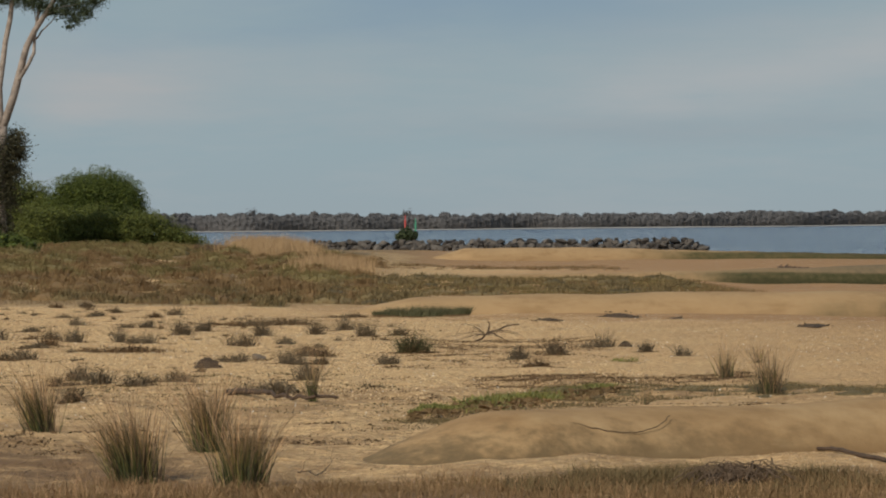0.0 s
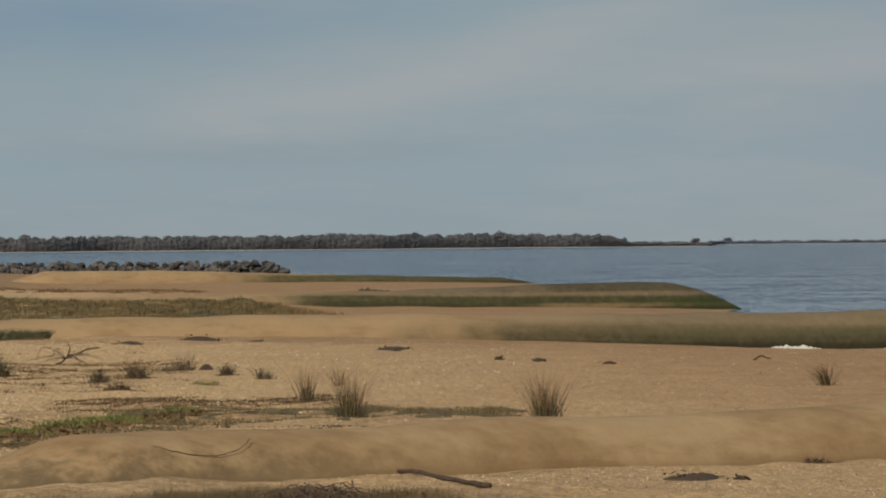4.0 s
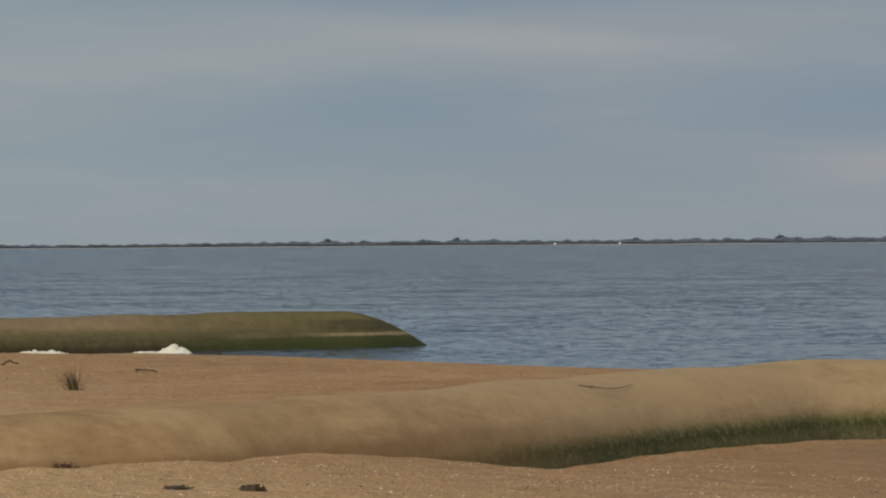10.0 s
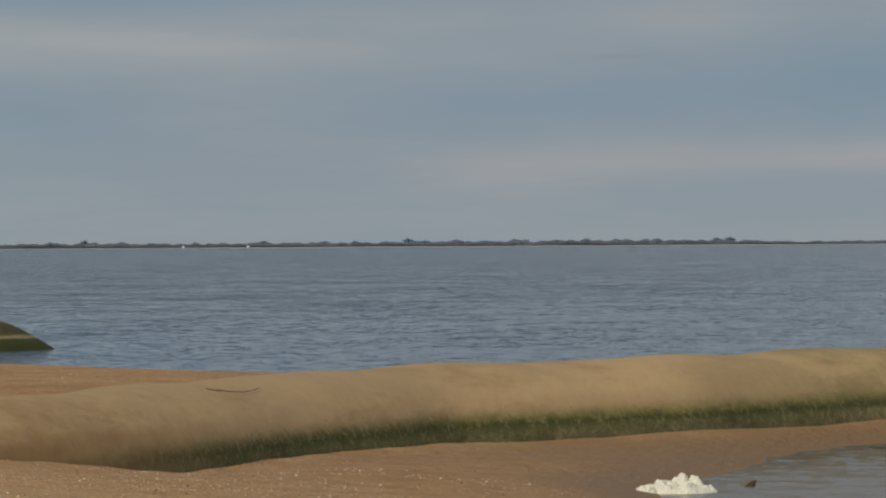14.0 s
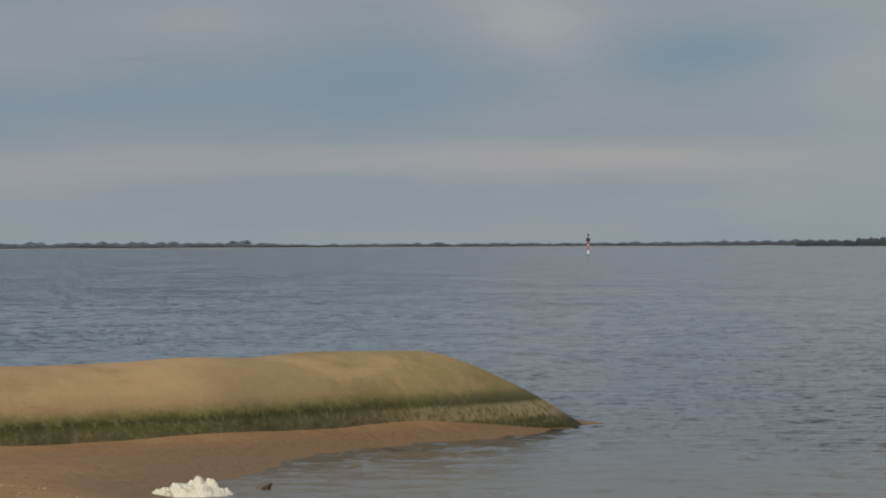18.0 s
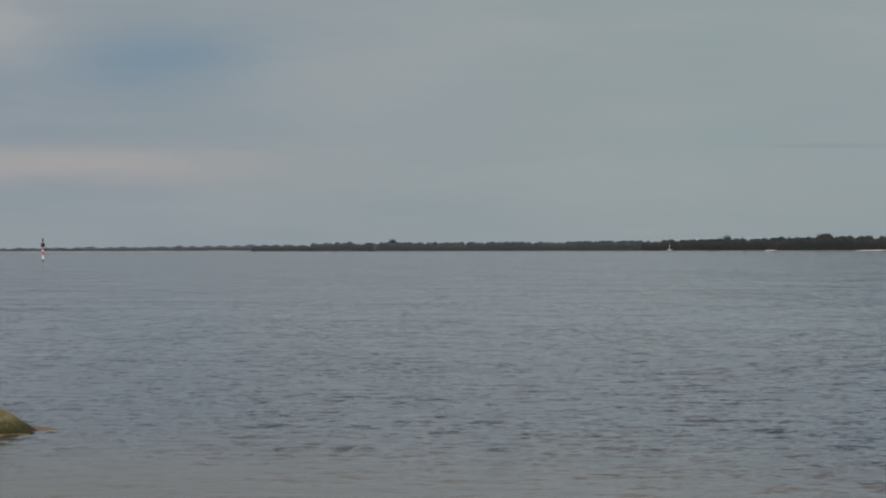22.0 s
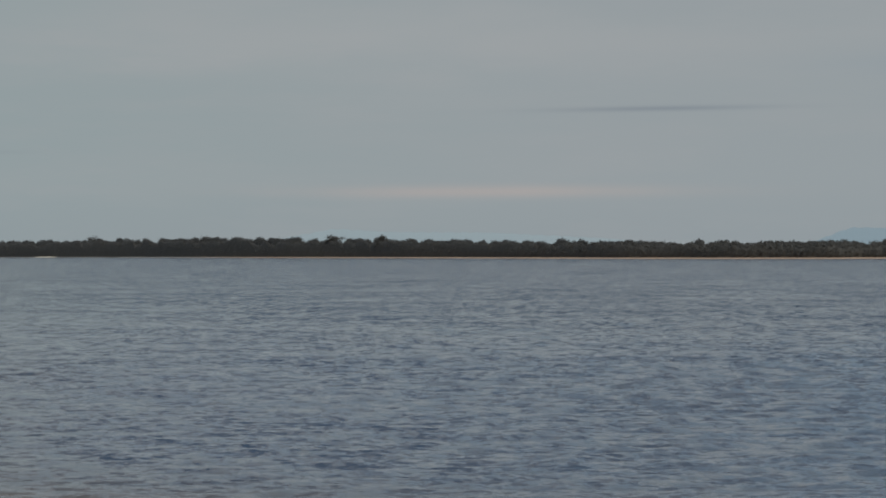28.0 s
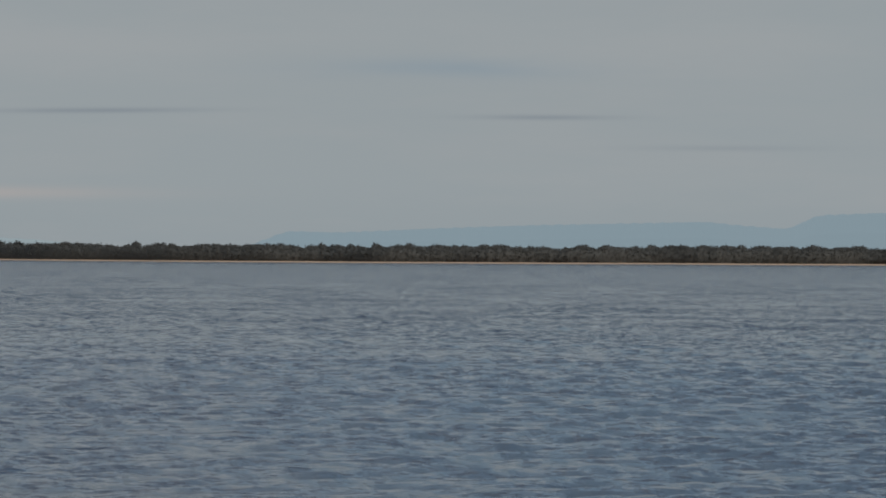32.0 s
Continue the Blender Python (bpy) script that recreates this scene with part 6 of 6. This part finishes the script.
def tube_stick(xa, za, xb, zb, sag, label, seed, girth, loop=0.0):
    """A thin stick hanging on the face of the first groyne."""
    rng = np.random.default_rng(seed)
    q = np.linspace(0, 1, 24)
    x = xa + (xb - xa) * q
    mid = np.interp(x, [-3, 0.6, 4.3, 9.8, 14, 18, 22, 27], [39, 42.2, 44.2, 47.4, 51.3, 56, 59.8, 62.2])
    z = za + (zb - za) * q - sag * np.sin(np.pi * np.clip(q * (1 + loop), 0, 1)) + rng.normal(size=24) * 0.006
    rise = np.clip((z + 0.35) / 1.775, 0, 1) ** 1.25
    out = 0.008 + girth * np.sqrt(np.clip(1 - rise ** 2, 0, 1)) ** 0.85
    tx, ty = np.gradient(x), np.gradient(mid)
    k = np.hypot(tx, ty)
    c = np.stack([x + ty / k * out, mid - tx / k * out, z + 0.02], 1)
    root = tagged(new("thin_stick"), label, "driftwood")
    part("stem", mesh("stem", *limb(c, np.linspace(0.0055, 0.004, 24), 6), DRIFT, True), root)


tube_stick(0.95, 1.30, 1.98, 1.33, 0.12, "thin curved dark stick lying on the groyne", 1, 1.432)
tube_stick(16.9, 1.34, 18.0, 1.30, 0.05, "thin pale curved stick on the groyne", 2, 1.465)


def wrack(az, d, wide, deep, tall, label, seed, name="seaweed_wrack"):
    """A flattened heap of dried seaweed with an uneven edge."""
    rng = np.random.default_rng(seed)
    x, y = place(az, d)
    n, m = 30, 8
    a = np.linspace(0, 2 * np.pi, n, endpoint=False)
    edge = 1 + 0.22 * np.sin(a * 3 + seed) + 0.13 * np.sin(a * 7 + seed * 2) + rng.normal(size=n) * 0.06
    v = [(0, 0, tall)]
    for k in range(1, m + 1):
        r = k / m
        for i in range(n):
            lump = 1 + 0.3 * math.sin(a[i] * 5 + k * 1.7 + seed)
            v.append((wide / 2 * r * edge[i] * math.cos(a[i]), deep / 2 * r * edge[i] * math.sin(a[i]), tall * max(0, 1 - r ** 2.2) * lump - (0.012 if k == m else 0)))
    f = [[0, 1 + i, 1 + (i + 1) % n] for i in range(n)]
    for k in range(m - 1):
        f += [[1 + k * n + i, 1 + (k + 1) * n + i, 1 + (k + 1) * n + (i + 1) % n, 1 + k * n + (i + 1) % n] for i in range(n)]
    root = tagged(new(name), label, "seaweed", "wrack along the beach")
    root.matrix_world = pose(x, y, float(ground_z(x, y)), 0, 0, -az + rng.uniform(-8, 8))
    part("weed_mound", mesh("weed_mound", v, f, WRACK, True), root)
    k = int(16 + 45 * wide)
    c = np.stack([rng.normal(size=k) * wide * 0.27, rng.normal(size=k) * deep * 0.27, np.abs(rng.normal(size=k)) * tall * 0.5 + 0.01], 1)
    tagged(part("loose_weed", mesh("loose_weed", *leaves(c, 0.035 + 0.01 * wide, rng, 0.7), WRACK), root), kind="stuff")


for _k, (_a1, _d1, _w1, _p1, _t1) in enumerate([(9.13, 41.9, 0.56, 0.5, 0.05), (9.74, 41.7, 0.15, 0.2, 0.035), (12.23, 41.3, 0.26, 0.3, 0.03), (13.24, 41.2, 0.28, 0.3, 0.045), (1.42, 108.9, 0.75, 1.0, 0.06), (2.38, 114.6, 1.15, 1.4, 0.10),
                                                (3.15, 114.6, 0.5, 0.8, 0.05), (5.02, 96.1, 0.7, 0.9, 0.05), (6.44, 84.2, 0.2, 0.3, 0.05), (6.98, 82.7, 0.28, 0.4, 0.05), (7.92, 79.4, 0.26, 0.4, 0.04), (-3.22, 67.5, 0.42, 0.6, 0.13), (2.47, 78.1, 0.28, 0.4, 0.1)]):
    wrack(_a1, _d1, _w1, _p1, _t1, "dark dried seaweed heap on the sand", 30 + _k)


def rock_lump(az, d, s, label, seed, z=0.0):
    x, y = place(az, d)
    me = rock_shape(seed)
    me.materials[0] = STONE
    ob = tagged(new("stone", me), label, "stone")
    ob.matrix_world = Matrix.LocRotScale((x, y, max(float(ground_z(x, y)), z) + s[2] * 0.12), Euler((0.2, 0.1, seed)), s)


rock_lump(-2.54, 72.0, (0.42, 0.4, 0.24), "grey-brown weathered stone among beach plants", 21)
rock_lump(25.06, 57.1, (0.3, 0.3, 0.14), "dark wet stone at the water's edge", 22)


def twig_heap(az, d):
    rng = np.random.default_rng(77)
    x, y = place(az, d)
    root = tagged(new("twig_heap"), "tangled heap of bare grey twigs in grass", "twigs")
    root.location = (x, y, float(ground_z(x, y)))
    for k in range(120):
        a = rng.uniform(0, np.pi)
        r = rng.uniform(0.12, 0.32)
        c = np.array([rng.normal() * 0.16, rng.normal() * 0.12, rng.uniform(0.0, 0.10)])
        e = np.array([math.cos(a) * r, math.sin(a) * r * 0.6, rng.uniform(0.03, 0.12)])
        p = np.stack([c - e * [1, 1, 0], c + [0, 0, e[2] + 0.05], c + e])
        part("twig", mesh("twig", *limb(np.stack([np.interp(np.linspace(0, 2, 7), [0, 1, 2], p[:, i]) for i in range(3)], 1) + rng.normal(size=(7, 3)) * 0.008, np.linspace(0.0065, 0.003, 7), 5), TWIG), root)


twig_heap(3.95, 37.0)


# ---- foam ----
def foam(az, d, z, wide, deep, tall, peak, label, seed):
    """Whipped sea foam: a ragged, bubbly heap with an uneven edge; peak: how far it rises to a point."""
    x, y = place(az, d)
    nu, nv = 74, 40
    v = np.zeros((nu, nv, 3))
    for i in range(nu):
        for j in range(nv):
            u, w = 2 * i / (nu - 1) - 1, 2 * j / (nv - 1) - 1
            a = math.atan2(w, u)
            edge = 0.82 + 0.20 * noise.noise(Vector((math.cos(a) * 1.6, math.sin(a) * 1.6, seed * 3.7)))
            r = max(abs(u), abs(w))
            q = Vector((u * r / max(math.hypot(u, w), 1e-4), w * r / max(math.hypot(u, w), 1e-4), 0)) if r else Vector((0, 0, 0))
            rr = q.length / edge
            p = Vector((q.x * wide, q.y * deep, seed * 1.9))
            lump = 0.62 + 1.1 * abs(noise.noise(p * 2.9)) + 0.6 * abs(noise.noise(p * 6.5)) + 0.16 * noise.noise(p * 15.0)
            dome = max(0.0, 1 - rr ** 3.6) * (1 - peak) + peak * max(0.0, 1 - 1.15 * abs(q.x)) ** 1.3 * max(0.0, 1 - rr ** 2)
            v[i, j] = (q.x * wide / 2, q.y * deep / 2, tall * dome * lump - (0.03 if rr >= 1 else 0))
    ob = tagged(new("sea_foam", mesh("sea_foam", v.reshape(-1, 3), grid_faces(nu, nv), FOAM, True)), label, "foam", "foam along the water's edge")
    ob.matrix_world = pose(x, y, z, 0, 0, -az)


foam(24.0, 55.6, -0.01, 1.25, 0.8, 0.14, 0.0, "cream lump of whipped sea foam at the waterline", 1)
foam(24.42, 55.9, -0.01, 0.55, 0.6, 0.10, 0.1, "thin lick of cream sea foam on wet sand", 4)
foam(23.66, 55.4, -0.01, 0.45, 0.5, 0.12, 0.1, "small bubbly cream lump of sea foam", 6)
foam(24.22, 56.3, -0.01, 0.8, 0.35, 0.16, 0.2, "ragged cream lick of sea foam behind a larger lump", 7)
foam(12.22, 128.6, -0.01, 1.5, 0.9, 0.22, 0.6, "white peaked heap of sea foam by the groyne", 2)
foam(11.85, 128.4, -0.01, 1.3, 0.8, 0.06, 0.0, "thin white streak of sea foam on water", 5)
foam(10.42, 121.3, 0.15, 2.1, 1.0, 0.11, 0.0, "flat white drift of sea foam against the sand", 3)


# ---- shells and grit on the sand ----
def shells(zone, n, size, seed, label, keep, material=SHELL, name="shells"):
    rng = np.random.default_rng(seed)
    a = rng.uniform(zone[0], zone[1], n)
    d = np.sqrt(rng.uniform(zone[2] ** 2, zone[3] ** 2, n))
    x, y = d * np.sin(np.radians(a)), d * np.cos(np.radians(a))
    m = keep(x, y)
    x, y = x[m], y[m]
    c = np.stack([x, y, ground_z(x, y) + size * 0.25], 1)
    tagged(new(name, mesh(name, *leaves(c, size, rng, 0.2), material)), label, "shells", kind="stuff")


_dry = lambda x, y: ground_z(x, y) > 0.30
shells((5, 25, 38, 52), 3600, 0.011, 1, "scattered pale broken shells on the beach", lambda x, y: (wob(x, y, 6, 8) > -0.05) & (ground_z(x, y) > 0.25))
shells((-6.5, 7, 50, 118), 5200, 0.016, 2, "pale broken shells over the upper sand", lambda x, y: wob(x, y, 14, 9) > -0.15)
shells((7, 17, 60, 110), 1200, 0.014, 3, "pale shells strewn between two groynes", lambda x, y: (wob(x, y, 8, 4) > 0.0) & (ground_z(x, y) > 0.2))
shells((-6.6, 5.5, 54, 130), 95000, 0.016, 4, "coarse yellow shell grit over the upper beach", lambda x, y: (x + 1.5 * wob(x, y, 9, 5) < 3.0) & (wob(x, y, 17, 3) + 0.5 * wob(x, y, 5, 4) > -0.45), GRIT, "shell_grit")
shells((4, 25.5, 37, 47), 17000, 0.010, 5, "coarse tan shell grit before the groyne", lambda x, y: _dry(x, y) & (wob(x, y, 5, 3) > -0.3), GRIT_NEAR, "shell_grit")
shells((4, 18.5, 56, 118), 11000, 0.012, 6, "tan shell grit on the sand between groynes", lambda x, y: _dry(x, y) & (wob(x, y, 9, 6) > -0.35), GRIT_NEAR, "shell_grit")
shells((-6.6, 25, 37, 118), 11000, 0.015, 7, "dark scraps of weed and bark on the sand", lambda x, y: _dry(x, y) & (wob(x, y, 7, 2) > -0.2), LITTER, "beach_litter")
